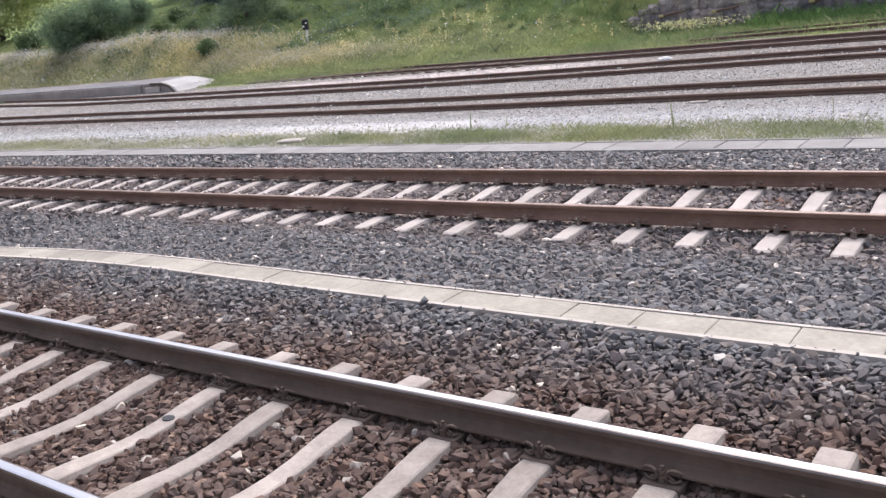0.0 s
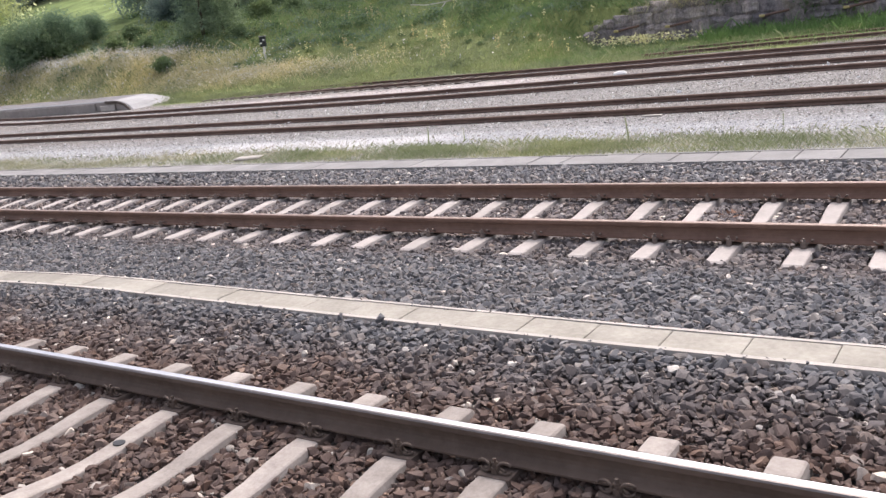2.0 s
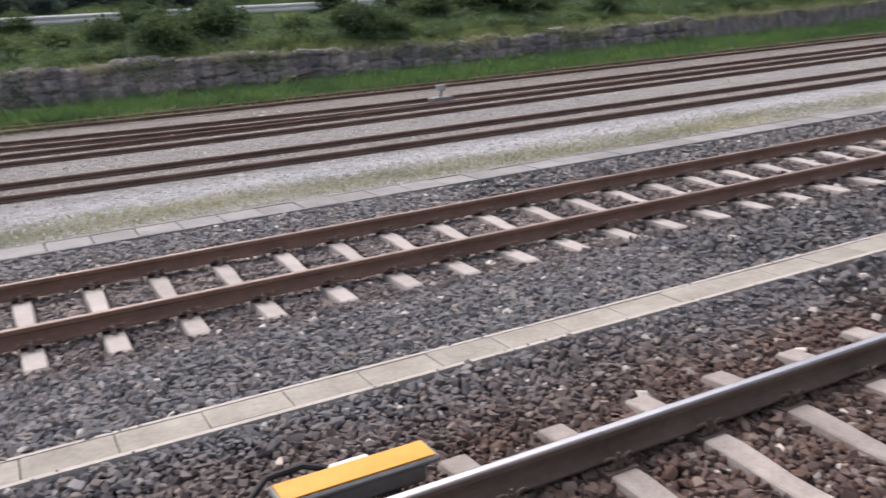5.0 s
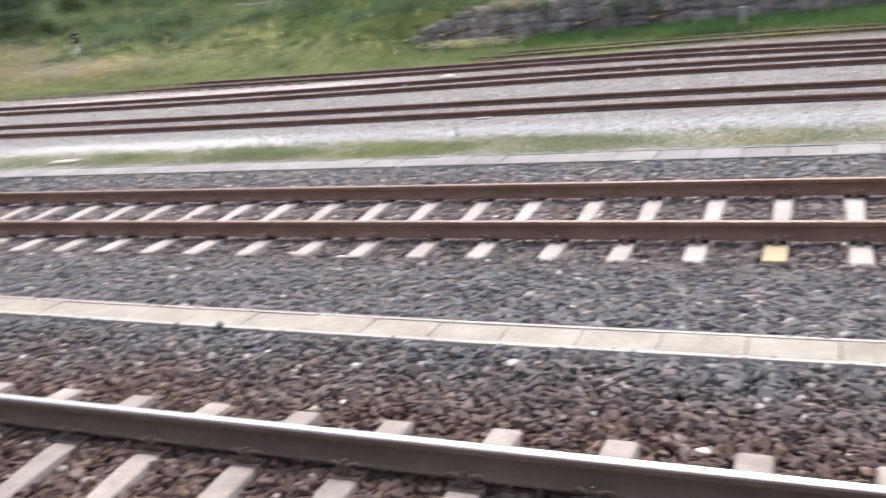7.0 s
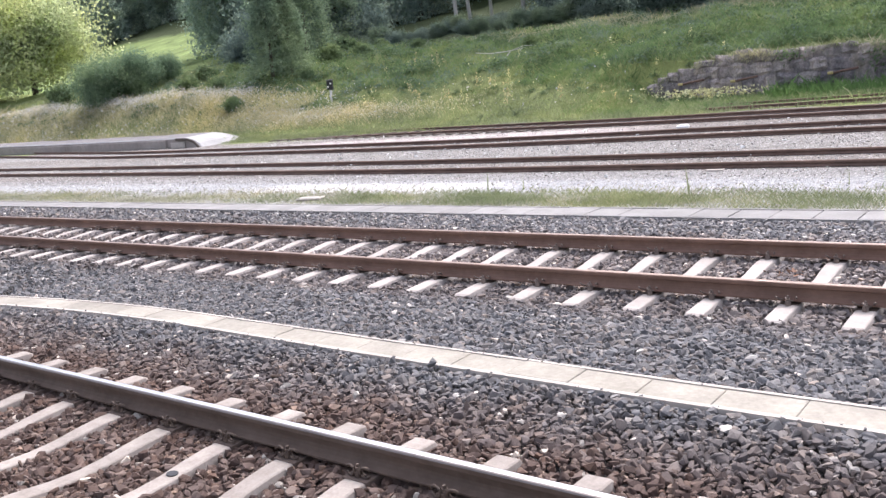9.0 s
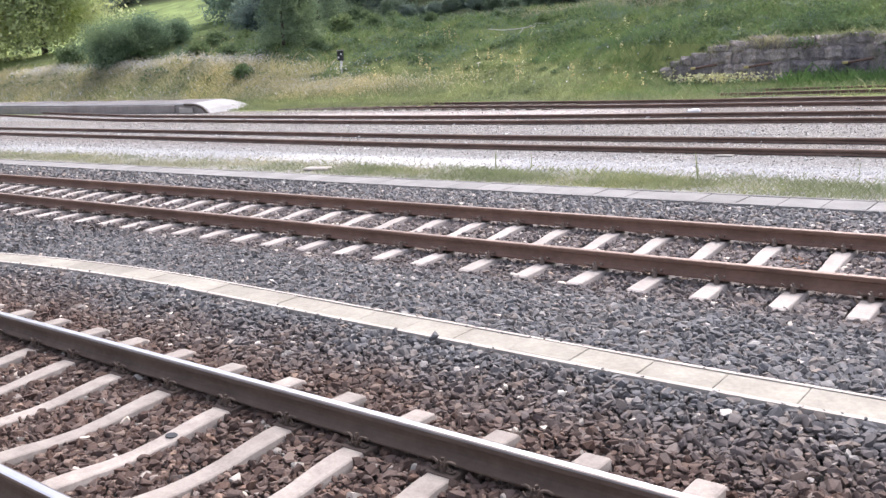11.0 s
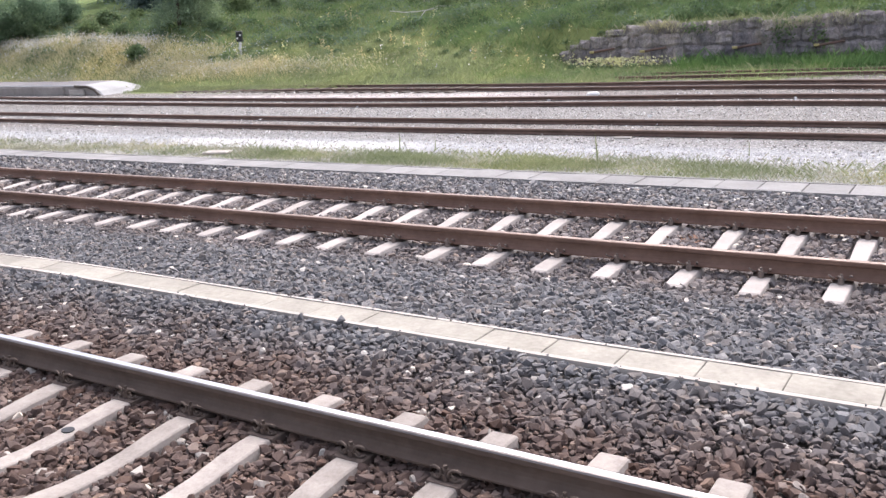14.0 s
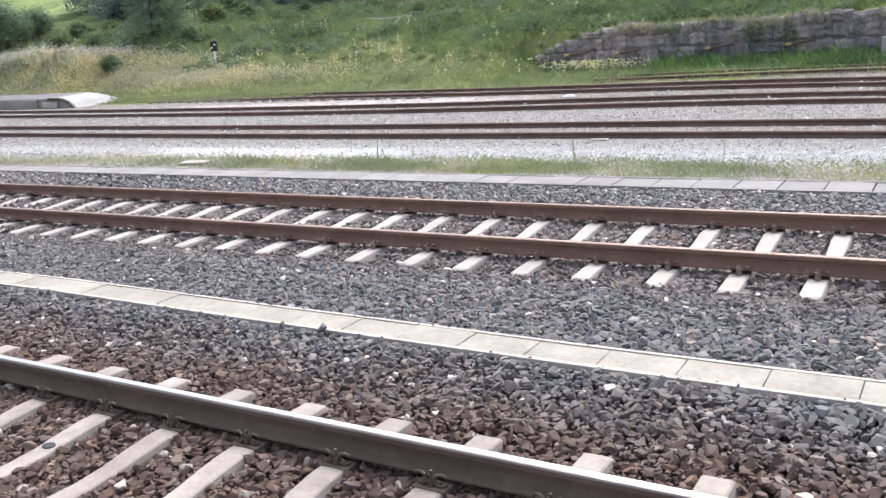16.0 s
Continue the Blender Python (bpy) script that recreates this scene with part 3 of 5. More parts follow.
def bolt_mesh(name, mat):
    bm = bmesh.new()
    tube(bm, [(0, 0.095, -0.01), (0, 0.095, 0.042)], 0.024, 10)
    tube(bm, [(0, 0.095, 0.042), (0, 0.095, 0.066)], 0.018, 6)
    tube(bm, [(0, 0.095, 0.066), (0, 0.095, 0.085)], 0.010, 8)
    return bm_mesh(name, bm, mat)


def pad_mesh(half, mat):
    """The plate between rail and sleeper; the long one covers the whole rail seat and its upper sides."""
    bm = bmesh.new()
    wide = 0.094 if half > 0.1 else 0.078
    block(bm, (-wide, -half, -0.05 if half > 0.1 else -0.004), (wide, half, 0.007), 0.004)
    return bm_mesh("rail_pad", bm, mat)


SLEEPER_A, SLEEPER_B = sleeper_mesh("sleeper_warm", CONCRETE_A), sleeper_mesh("sleeper_pale", CONCRETE_B)
SLEEPER_Y = sleeper_mesh("sleeper_yellow", CONCRETE_B)
CURL, BOLT_A = curl_clip_mesh("curl_clip", CLIP), bolt_mesh("bolt_dark", CLIP)
SPRING, BOLT_B = spring_clip_mesh("spring_clip", CLIP_PALE), bolt_mesh("bolt_pale", CLIP_PALE)
PAD_PLATE, PAD_SMALL = pad_mesh(0.138, SEAT), pad_mesh(0.075, CLIP)


def build_sleeper(mesh, fitted, clip, bolt, pad, label, group):
    ob = tagged(new("sleeper", mesh), label, "sleeper", group)
    if fitted:
        for off in (-0.7535, 0.7535):
            part("rail_pad", pad, ob, "dark rusty rail seat plate" if pad is PAD_PLATE else "", pose(0, off, 0))
            for turn in (0, 180):
                part("spring_clip", clip, ob, "rusty bent steel spring clip" if off < 0 and not turn else "", pose(0, off, 0, 0, 0, turn))
                part("bolt", bolt, ob, m=pose(0, off, 0, 0, 0, turn))
    return ob


def lay_track(xs, yc, z, mesh, clip, bolt, pad, label, group):
    far = build_sleeper(mesh, False, clip, bolt, pad, label, group)
    full = build_sleeper(mesh, True, clip, bolt, pad, label, group)
    first = {False: far, True: full}
    for k, x in xs.items():
        fitted = -13 < x < 13
        m = pose(x, yc + rng.uniform(-0.012, 0.012), z, 0, 0, rng.uniform(-0.5, 0.5))
        if first[fitted] is not None:
            first[fitted].matrix_basis = m
            first[fitted] = None
        else:
            copy_thing(full if fitted else far, m)


lay_track(near_x, TRACK_Y["near"], 0.0, SLEEPER_A, CURL, BOLT_A, PAD_PLATE, "worn beige concrete sleeper with a dished middle bedded in ballast", "sleepers of the near track")
lay_track({k: x for k, x in second_x.items() if k != 4}, TRACK_Y["second"], 0.0, SLEEPER_B, SPRING, BOLT_B, PAD_SMALL,
          "pale concrete sleeper with a dished middle bedded in ballast", "sleepers of the second track")
odd = build_sleeper(SLEEPER_Y, True, SPRING, BOLT_B, PAD_SMALL, "concrete sleeper with one end painted yellow", "sleepers of the second track")
odd.matrix_basis = pose(second_x[4], TRACK_Y["second"], 0.0)
ybm = bmesh.new()
block(ybm, (-0.088, -1.272, -0.04), (0.088, -0.87, 0.004), 0.006)
part("painted_end", bm_mesh("painted_end", ybm, YELLOWED), odd, "dull yellow painted end")
# hole in a sleeper: a flat black disc stands for its dark inside
hbm = bmesh.new()
tube(hbm, [(0, 0, -0.01), (0, 0, 0.004)], 0.045, 12)
hole = tagged(new("sleeper_hole", bm_mesh("sleeper_hole", hbm, BLACK)), "dark round stain on a concrete sleeper", "stain")
hole.matrix_basis = Matrix.Translation((-2.362, -0.526, -0.0285)) @ Matrix.Diagonal((1, 0.75, 1, 1))


# ---- cable troughs ----
def slab_mesh(name, length, width, mat):
    bm = bmesh.new()
    block(bm, (-length / 2 + 0.002, -width / 2, -0.05), (length / 2 - 0.002, width / 2, 0.0), 0.004)
    return bm_mesh(name, bm, mat)


def channel(name, path, offs, z_lo, z_hi, mat):
    """A low wall along a path, between two offsets across it."""
    v, f = [], []
    for x, y, z in path:
        for o, h in ((offs[0], z_lo), (offs[0] + 0.004, z + z_hi), (offs[1] - 0.004, z + z_hi), (offs[1], z_lo)):
            v.append((x, y + o, h))
    for i in range(len(path) - 1):
        for k in range(4):
            f.append((i * 4 + k, i * 4 + (k + 1) % 4, i * 4 + 4 + (k + 1) % 4, i * 4 + 4 + k))
    return mesh_np(name, v, f, mat)


SLAB_A = slab_mesh("trough_slab", 0.4875, 0.272, SLAB)
SLAB_F = slab_mesh("trough_slab_grey", 0.479, 0.50, SLAB_GREY)
near_trough = tagged(new("cable_trough"), "pale concrete cable trough with separate lid slabs between two tracks", "cable trough", kind="structure")
path = [(x, trough_y(x), 0.085) for x in np.arange(-16, 45, 0.4)]
part("trough_wall", channel("trough_wall", path, (0.137, 0.176), -0.15, 0.001, LIP), near_trough)
part("trough_wall", channel("trough_wall", path, (-0.186, -0.137), -0.15, 0.000, LIP), near_trough)
x = 1.705 - 36 * 0.4886
for i in range(124):
    y0, y1 = trough_y(x), trough_y(x + 0.4886)
    part("slab", SLAB_A, near_trough, m=pose(x + 0.2443, (y0 + y1) / 2 - 0.002, 0.083 + rng.uniform(-0.003, 0.003), rng.uniform(-0.5, 0.5), 0,
                                             math.degrees(math.atan2(y1 - y0, 0.4886)) + rng.uniform(-0.3, 0.3)))
    x += 0.4886
far_trough = tagged(new("cable_trough"), "grey concrete cable trough along the edge of the ballast", "cable trough", kind="structure")
path = [(x, 7.27, 0.085) for x in np.arange(-60, 60, 1.0)]
part("trough_wall", channel("trough_wall", path, (0.253, 0.305), -0.15, 0.004, SLAB_GREY), far_trough)
part("trough_wall", channel("trough_wall", path, (-0.305, -0.253), -0.15, 0.0, SLAB_GREY), far_trough)
for i in range(208):
    part("slab", SLAB_F, far_trough, m=pose(0.5057 + (i - 104) * 0.4886, 7.27, 0.083 + rng.uniform(-0.004, 0.004), rng.uniform(-0.5, 0.5), 0, rng.uniform(-0.4, 0.4)))


# ---- ballast stones ----
def rock_templates(count, kind):
    """Angular broken stones: convex hulls of a few points near the sides of a flat box."""
    out = []
    for i in range(count):
        bm = bmesh.new()
        n = 15 if kind == "near" else 9
        q = rng.uniform(-1, 1, (n, 3))
        q /= np.max(np.abs(q), axis=1)[:, None] ** 0.7 * np.linalg.norm(q, axis=1)[:, None] ** 0.3
        q *= np.array([1.0, rng.uniform(0.62, 0.9), rng.uniform(0.42, 0.66)])
        for p in q:
            bm.verts.new(p)
        r = bmesh.ops.convex_hull(bm, input=bm.verts)
        bmesh.ops.delete(bm, geom=[g for g in r["geom_interior"] if isinstance(g, bmesh.types.BMVert)], context="VERTS")
        bmesh.ops.recalc_face_normals(bm, faces=bm.faces)
        bmesh.ops.triangulate(bm, faces=bm.faces)
        bm.verts.index_update()
        v = np.array([x.co[:] for x in bm.verts])
        f = np.array([[w.index for w in t.verts] for t in bm.faces])
        bm.free()
        out.append((v, f))
    return out


def rotations(n, tilt=None):
    """Random turns; with a tilt, flat things that lean by about that much."""
    if tilt is None:
        q = rng.normal(size=(n, 4))
    else:
        h, t, d = rng.uniform(0, math.pi, n), rng.normal(0, tilt / 2, n), rng.uniform(0, 2 * math.pi, n)
        q = np.stack([np.cos(t) * np.cos(h), np.sin(t) * np.cos(d - h), np.sin(t) * np.sin(d - h), np.cos(t) * np.sin(h)], 1)
    q /= np.linalg.norm(q, axis=1)[:, None]
    w, x, y, z = q.T
    return np.stack([1 - 2 * (y * y + z * z), 2 * (x * y - z * w), 2 * (x * z + y * w), 2 * (x * y + z * w), 1 - 2 * (x * x + z * z), 2 * (y * z - x * w),
                     2 * (x * z - y * w), 2 * (y * z + x * w), 1 - 2 * (x * x + y * y)], 1).reshape(-1, 3, 3)


def jittered(x0, x1, y0, y1, step):
    xs, ys = np.arange(x0, x1, step), np.arange(y0, y1, step)
    X, Y = np.meshgrid(xs, ys)
    P = np.stack([X.ravel(), Y.ravel()], 1)
    return P + rng.uniform(-0.55, 0.55, P.shape) * step


def clear_of_track(P, margin):
    keep = np.ones(len(P), bool)
    for xs, key in ((near_x, "near"), (second_x, "second")):
        sx = np.array(sorted(xs.values()))
        i = np.clip(np.searchsorted(sx, P[:, 0]), 1, len(sx) - 1)
        d = np.minimum(np.abs(P[:, 0] - sx[i]), np.abs(P[:, 0] - sx[i - 1]))
        inside = np.abs(P[:, 1] - TRACK_Y[key]) < SLEEPER_HALF - 0.035
        keep &= ~(inside & (d < (0.082 if key == "near" else 0.104) + margin * 0.35))
    ty = np.array([trough_y(x) for x in P[:, 0]])
    keep &= np.abs(P[:, 1] - ty + 0.01) > 0.165 + margin * 0.6
    keep &= P[:, 1] < 6.97
    return keep


def scatter(name, P, size, templates, z, mat, label, lift=0.3):
    n = len(P)
    Rm = rotations(n, 0.75)
    s = size * np.minimum(rng.lognormal(0.0, 0.33, n), 1.9)
    which = rng.integers(0, len(templates), n)
    vs, fs, base_i = [], [], 0
    for t, (v, f) in enumerate(templates):
        i = np.nonzero(which == t)[0]
        w = np.einsum("nij,vj->nvi", Rm[i], v) * s[i, None, None]
        w += np.stack([P[i, 0], P[i, 1], z[i] + s[i] * lift * rng.uniform(0.2, 1.4, len(i))], 1)[:, None, :]
        vs.append(w.reshape(-1, 3))
        fs.append((f[None] + (np.arange(len(i)) * len(v))[:, None, None] + base_i).reshape(-1, 3))
        base_i += len(i) * len(v)
    return tagged(new(name, mesh_np(name, np.concatenate(vs), np.concatenate(fs), mat)), label, "ballast", kind="stuff")


NEAR_ROCK, FAR_ROCK = rock_templates(22, "near"), rock_templates(14, "far")
P = np.concatenate([jittered(-8.5, 7.5, -2.15, 3.4, 0.0315), jittered(-8.5, 7.5, 3.4, 6.97, 0.036)])
P = P[clear_of_track(P, 0.03)]
scatter("ballast", P, 0.0238, NEAR_ROCK, bed_height(P[:, 0], P[:, 1]), BALLAST, "dark grey and rust-brown broken stone ballast")
P = np.stack([rng.uniform(-8, 7, 160), rng.choice([-1.0, 1.0], 160) * np.abs(rng.normal(0.172, 0.02, 160))], 1)
P[:, 1] += np.array([trough_y(x) for x in P[:, 0]]) - 0.005
scatter("ballast", P, 0.007, NEAR_ROCK, np.full(160, 0.086), BALLAST, "small stone chips spilt on the edges of the cable trough", 0.25)
P = np.concatenate([jittered(-24, -8.5, -2.1, 6.97, 0.050), jittered(7.5, 22, -2.1, 6.97, 0.055)])
P = P[clear_of_track(P, 0.03)]
scatter("ballast", P, 0.031, FAR_ROCK, bed_height(P[:, 0], P[:, 1]), BALLAST, "dark grey broken stone ballast further along")
P = np.concatenate([jittered(-60, -24, -2.1, 6.97, 0.115), jittered(22, 50, -2.1, 6.97, 0.115)])
P = P[clear_of_track(P, 0.04)]
scatter("ballast", P, 0.055, FAR_ROCK, bed_height(P[:, 0], P[:, 1]) - 0.012, BALLAST, "dark grey broken stone ballast in the distance")
P = np.stack([rng.uniform(-45, 30, 30000), rng.uniform(7.8, 22, 30000) - rng.exponential(0.6, 30000)], 1)
P = P[P[:, 1] > 7.75]
scatter("gravel", P, 0.017, FAR_ROCK, ground_height(P[:, 0], P[:, 1]), LIP, "scattered pale pebbles on the gravel yard", 0.2)
P = np.stack([rng.uniform(-45, 30, 12000), rng.uniform(9.5, 26, 12000)], 1)
scatter("gravel", P, 0.013, FAR_ROCK, ground_height(P[:, 0], P[:, 1]), RAMP_SIDE, "grey broken stones on the gravel yard", 0.2)

P = np.stack([rng.uniform(-30, 16, 42000), rng.uniform(7.7, 20, 42000)], 1)
scatter("gravel", P, 0.0105, FAR_ROCK, ground_height(P[:, 0], P[:, 1]), BALLAST, "dark grey stones mixed into the pale gravel yard", 0.2)
P = np.stack([rng.uniform(-26, 10, 2600), rng.uniform(9.2, 22, 2600)], 1)
P = P[np.sin(P[:, 0] * 1.3 + 2 * np.sin(P[:, 1])) + rng.uniform(-1, 1, 2600) > 0.2]
scatter("gravel", P, 0.026, FAR_ROCK, ground_height(P[:, 0], P[:, 1]), WHITE, "scattered white stones on the gravel yard", 0.3)


# ---- vegetation ----
def blades(name, P, z, height, width, mat, label, lean=0.35, category="grass", vary=0.35):
    n = len(P)
    h = height * rng.lognormal(0.0, vary, n)
    a = rng.uniform(0, 2 * math.pi, n)
    dx, dy = np.cos(a), np.sin(a)
    lx, ly = rng.normal(0, lean, n) * h, rng.normal(0, lean, n) * h
    w = width * rng.uniform(0.6, 1.4, n)
    b = np.stack([P[:, 0], P[:, 1], z - 0.02], 1)
    v = np.stack([b + np.stack([-dx * w, -dy * w, 0 * w], 1), b + np.stack([dx * w, dy * w, 0 * w], 1),
                  b + np.stack([lx * 0.45 + dx * w * 0.6, ly * 0.45 + dy * w * 0.6, h * 0.62], 1),
                  b + np.stack([lx, ly, h], 1)], 1).reshape(-1, 3)
    i = np.arange(n)[:, None] * 4
    return tagged(new(name, mesh_np(name, v, np.concatenate([i + [0, 1, 2], i + [0, 2, 3]], 0), mat)), label, category, kind="stuff")


def flecks(name, P, z, size, mat, label, category="flowers"):
    """Small flower heads: tilted diamonds."""
    n = len(P)
    Rm = rotations(n)
    s = size * rng.uniform(0.6, 1.4, n)
    q = np.array([(1, 0, 0), (0, 1, 0.2), (-1, 0, 0), (0, -1, 0.2)])
    v = (np.einsum("nij,vj->nvi", Rm, q) * s[:, None, None] + np.stack([P[:, 0], P[:, 1], z], 1)[:, None, :]).reshape(-1, 3)
    return tagged(new(name, mesh_np(name, v, np.arange(n * 4).reshape(-1, 4), mat)), label, category, kind="stuff")


def spread(n, x0, x1, y0, y1, clump=0.0, freq=0.5):
    """Random places, thinned by a slow pattern."""
    P = np.stack([rng.uniform(x0, x1, n), rng.uniform(y0, y1, n)], 1)
    if clump:
        k = np.sin(P[:, 0] * freq + 2 * np.sin(P[:, 1] * freq * 1.7)) + np.sin(P[:, 1] * freq * 2.3 + P[:, 0] * freq * 0.37 + 1.0)
        P = P[rng.uniform(-2, 2, len(P)) < k + 2 - 2 * clump]
    return P


P = spread(230000, -40, 26, 7.9, 10.2, 0.3, 1.1)
P = P[np.abs(P[:, 1] - 8.7 + 0.2 * np.sin(P[:, 0] * 0.7)) < 0.2 + rng.exponential(0.42, len(P))]
blades("grass_strip", P, np.full(len(P), -0.03), 0.058, 0.0020, GRASS_DRY, "thin dry yellowish grass strip beside the cable trough", 0.5, vary=0.25)
P = np.concatenate([np.stack([rng.normal(-5.0, 3.2, 24000), rng.normal(8.72, 0.38, 24000)], 1), spread(20000, -40, 26, 8.2, 9.6, 0.75, 0.6)])
P = P[(P[:, 1] > 7.75) & (np.sin(P[:, 0] * 2.3 + 3 * np.sin(P[:, 1] * 2)) + rng.uniform(-1.2, 1.2, len(P)) > -0.2)]
blades("grass_tuft", P, np.full(len(P), -0.03), 0.080, 0.0024, GRASS, "greener grass tufts in the dry strip", 0.5, vary=0.25)
for wx, wy in ((-7.04, 9.68), (-6.34, 9.76), (-3.08, 9.24), (-1.06, 10.04)):
    P = np.stack([rng.normal(wx, 0.012, 5), rng.normal(wy, 0.012, 5)], 1)
    blades("weed", P, np.full(5, -0.03), 0.30, 0.0075, GRASS, "single tall thin weed growing in gravel", 0.06, "weed", 0.2)


def on_ground(P):
    return ground_height(P[:, 0], P[:, 1])


def off_wall(P):
    return P[~((P[:, 0] > -12.0) & (P[:, 1] > 27.8) & (P[:, 1] < 28.35))]


def thin_rails(P):
    """Sparser where the overgrown rails lie."""
    line = np.interp(P[:, 0], *SIDING[6])
    P = P[(P[:, 0] < -7.5) | (P[:, 1] > line + 1.0) | (rng.uniform(0, 1, len(P)) < 0.22)]
    return P[(P[:, 0] < -28) | (P[:, 1] > np.interp(P[:, 0], *SIDING[5]) + 1.0) | (rng.uniform(0, 1, len(P)) < 0.3)]


def mounds(name, C, radius, count, leaf, mat, label, flat=0.8, category="herbs"):
    """Leafy cushions: leaves over low domes of many sizes."""
    n = len(C)
    R = radius * rng.lognormal(0.0, 0.35, n)
    k = np.repeat(np.arange(n), count)
    v = rng.normal(size=(len(k), 3))
    v /= np.linalg.norm(v, axis=1)[:, None]
    v[:, 2] = np.abs(v[:, 2])
    v *= rng.uniform(0.7, 1.05, len(k))[:, None] * R[k, None]
    v[:, 2] *= flat
    Q = np.stack([C[k, 0] + v[:, 0], C[k, 1] + v[:, 1]], 1)
    q = np.array([(1, 0, 0), (0, 0.55, 0.12), (-1, 0, 0), (0, -0.55, 0.12)])
    s = leaf * rng.uniform(0.6, 1.4, len(k))
    z = ground_height(C[:, 0], C[:, 1])[k] + v[:, 2]
    w = (np.einsum("nij,vj->nvi", rotations(len(k), 1.3), q) * s[:, None, None] + np.stack([Q[:, 0], Q[:, 1], z], 1)[:, None, :]).reshape(-1, 3)
    return tagged(new(name, mesh_np(name, w, np.arange(len(k) * 4).reshape(-1, 4), mat)), label, category, kind="stuff")


def spikes(name, places, height, mat, label):
    """Upright flowering stalks: each a column of small petals."""
    P, z = [], []
    for x, y in places:
        n = int(rng.integers(10, 22))
        h = height * rng.uniform(0.7, 1.25)
        P.append(np.stack([rng.normal(x, 0.035, n), rng.normal(y, 0.035, n)], 1))
        z.append(float(ground_height(x, y)) + rng.uniform(0.35 * h, h, n))
    return flecks(name, np.concatenate(P), np.concatenate(z), 0.027, mat, label)


# grass: short and green by the rails, taller up the slope, straw-coloured to the west
P = thin_rails(off_wall(spread(330000, -64, 40, 22.9, 40)))
P = P[(P[:, 0] < -9) | (P[:, 1] < 28) | (rng.uniform(0, 1, len(P)) < 0.6)]
blades("meadow_grass", P, on_ground(P), 0.16, 0.0055, GRASS, "tall green meadow grass on the embankment", 0.4, vary=0.28)
P = thin_rails(off_wall(spread(40000, -14, 46, 24.2, 27.9)))
blades("meadow_grass", P, on_ground(P), 0.14, 0.006, GRASS_RICH, "lush green grass at the foot of the wall", 0.5, vary=0.28)
P = spread(26000, -62, -25, 24.4, 27, 0.6, 0.35)
blades("straw_grass", P, on_ground(P), 0.18, 0.005, GRASS_STRAW, "straw-coloured dry grass among flowers", 0.45, vary=0.28)
P = off_wall(spread(70000, -18, 46, 27.8, 33.0))
blades("meadow_grass", P, on_ground(P), 0.22, 0.0055, GRASS_RICH, "long grass on the bank above the wall", 0.45, vary=0.28)
P = off_wall(spread(120000, -40, 46, 29, 41, 0.4, 0.6))
blades("meadow_grass", P, on_ground(P), 0.26, 0.006, GRASS_RICH, "tall rank grass high on the bank", 0.35, vary=0.28)
P = np.stack([rng.uniform(-70, -30, 26000), rng.normal(27.3, 0.9, 26000)], 1)
blades("straw_grass", P, on_ground(P), 0.26, 0.006, GRASS_STRAW, "straw-coloured dry grass among flowers", vary=0.28)
P = spread(26000, -30.0, -18.5, 21.7, 23.6, 0.35, 1.2)
P = P[P[:, 1] > 21.9 + (P[:, 0] + 30) * 0.09]
blades("meadow_grass", P, on_ground(P), 0.10, 0.005, GRASS, "short green grass growing over the end of the siding", 0.45, vary=0.28)
P = np.stack([rng.normal(-19, 4.5, 16000), rng.normal(39.3, 0.8, 16000)], 1)
blades("straw_grass", P, on_ground(P), 0.26, 0.006, GRASS_DRY, "pale seeding grass along the crest of the bank", 0.3, vary=0.28)

# cushions of herbs in several greens
P = off_wall(spread(2000, -60, 44, 26.5, 41, 0.25, 0.45))
mounds("leafy_herbs", P, 0.30, 70, 0.055, LEAF_HERB, "leafy green herbs in soft cushions on the bank")
P = off_wall(spread(1700, -46, 44, 28.5, 41, 0.45, 0.6))
mounds("leafy_herbs", P, 0.40, 76, 0.05, LEAF_SAGE, "blue-green herbs in soft cushions on the bank")
P = off_wall(spread(900, -40, 48, 29.0, 41.5, 0.6, 0.7))
mounds("leafy_herbs", P, 0.42, 80, 0.055, LEAF_DEEP, "dark green patches of herbs on the bank")
P = spread(420, -40, -12, 24.4, 28.0, 0.5, 0.8)
mounds("leafy_herbs", P, 0.2, 30, 0.04, GRASS, "pale green weeds along the foot of the bank")
P = spread(700, -12, 48, 28.9, 33, 0.15, 0.8)
mounds("leafy_herbs", P, 0.36, 76, 0.055, LEAF_HERB, "green undergrowth on the bank above the wall")

# flowers
P = off_wall(spread(700, -56, -12, 24.5, 33, 0.9, 0.7))
flecks("yellow_flowers", P, on_ground(P) + rng.uniform(0.2, 0.5, len(P)), 0.03, PETAL_YELLOW, "yellow flowers in the meadow grass")
stalks = [(cx + rng.normal(0, 0.22), cy + rng.normal(0, 0.2)) for cx, cy in ((-21.8, 26.2), (-20.0, 26.2), (-20.0, 27.6), (-18.8, 27.2), (-18.3, 27.5), (-17.2, 25.9), (-16.7, 25.1), (-14.5, 25.7),
          (-24.5, 31.5), (-25.5, 32.0), (-26.5, 32.2), (-23.0, 27.0), (-13.0, 26.4)) for _ in range(2)]
spikes("yellow_flowers", stalks, 0.75, PETAL_GOLD, "upright spikes of golden yellow flowers on the bank")
spikes("yellow_flowers", [(rng.uniform(-30, -8), rng.uniform(25.2, 33)) for _ in range(26)], 0.55, PETAL_YELLOW, "upright spikes of pale yellow flowers on the bank")
P = np.stack([rng.normal(-9.9, 0.95, 800), rng.normal(27.3, 0.2, 800)], 1)
flecks("yellow_flowers", P, on_ground(P) + rng.uniform(0.15, 0.42, 800), 0.036, PETAL_YELLOW, "dense patch of pale yellow flowers before the wall")
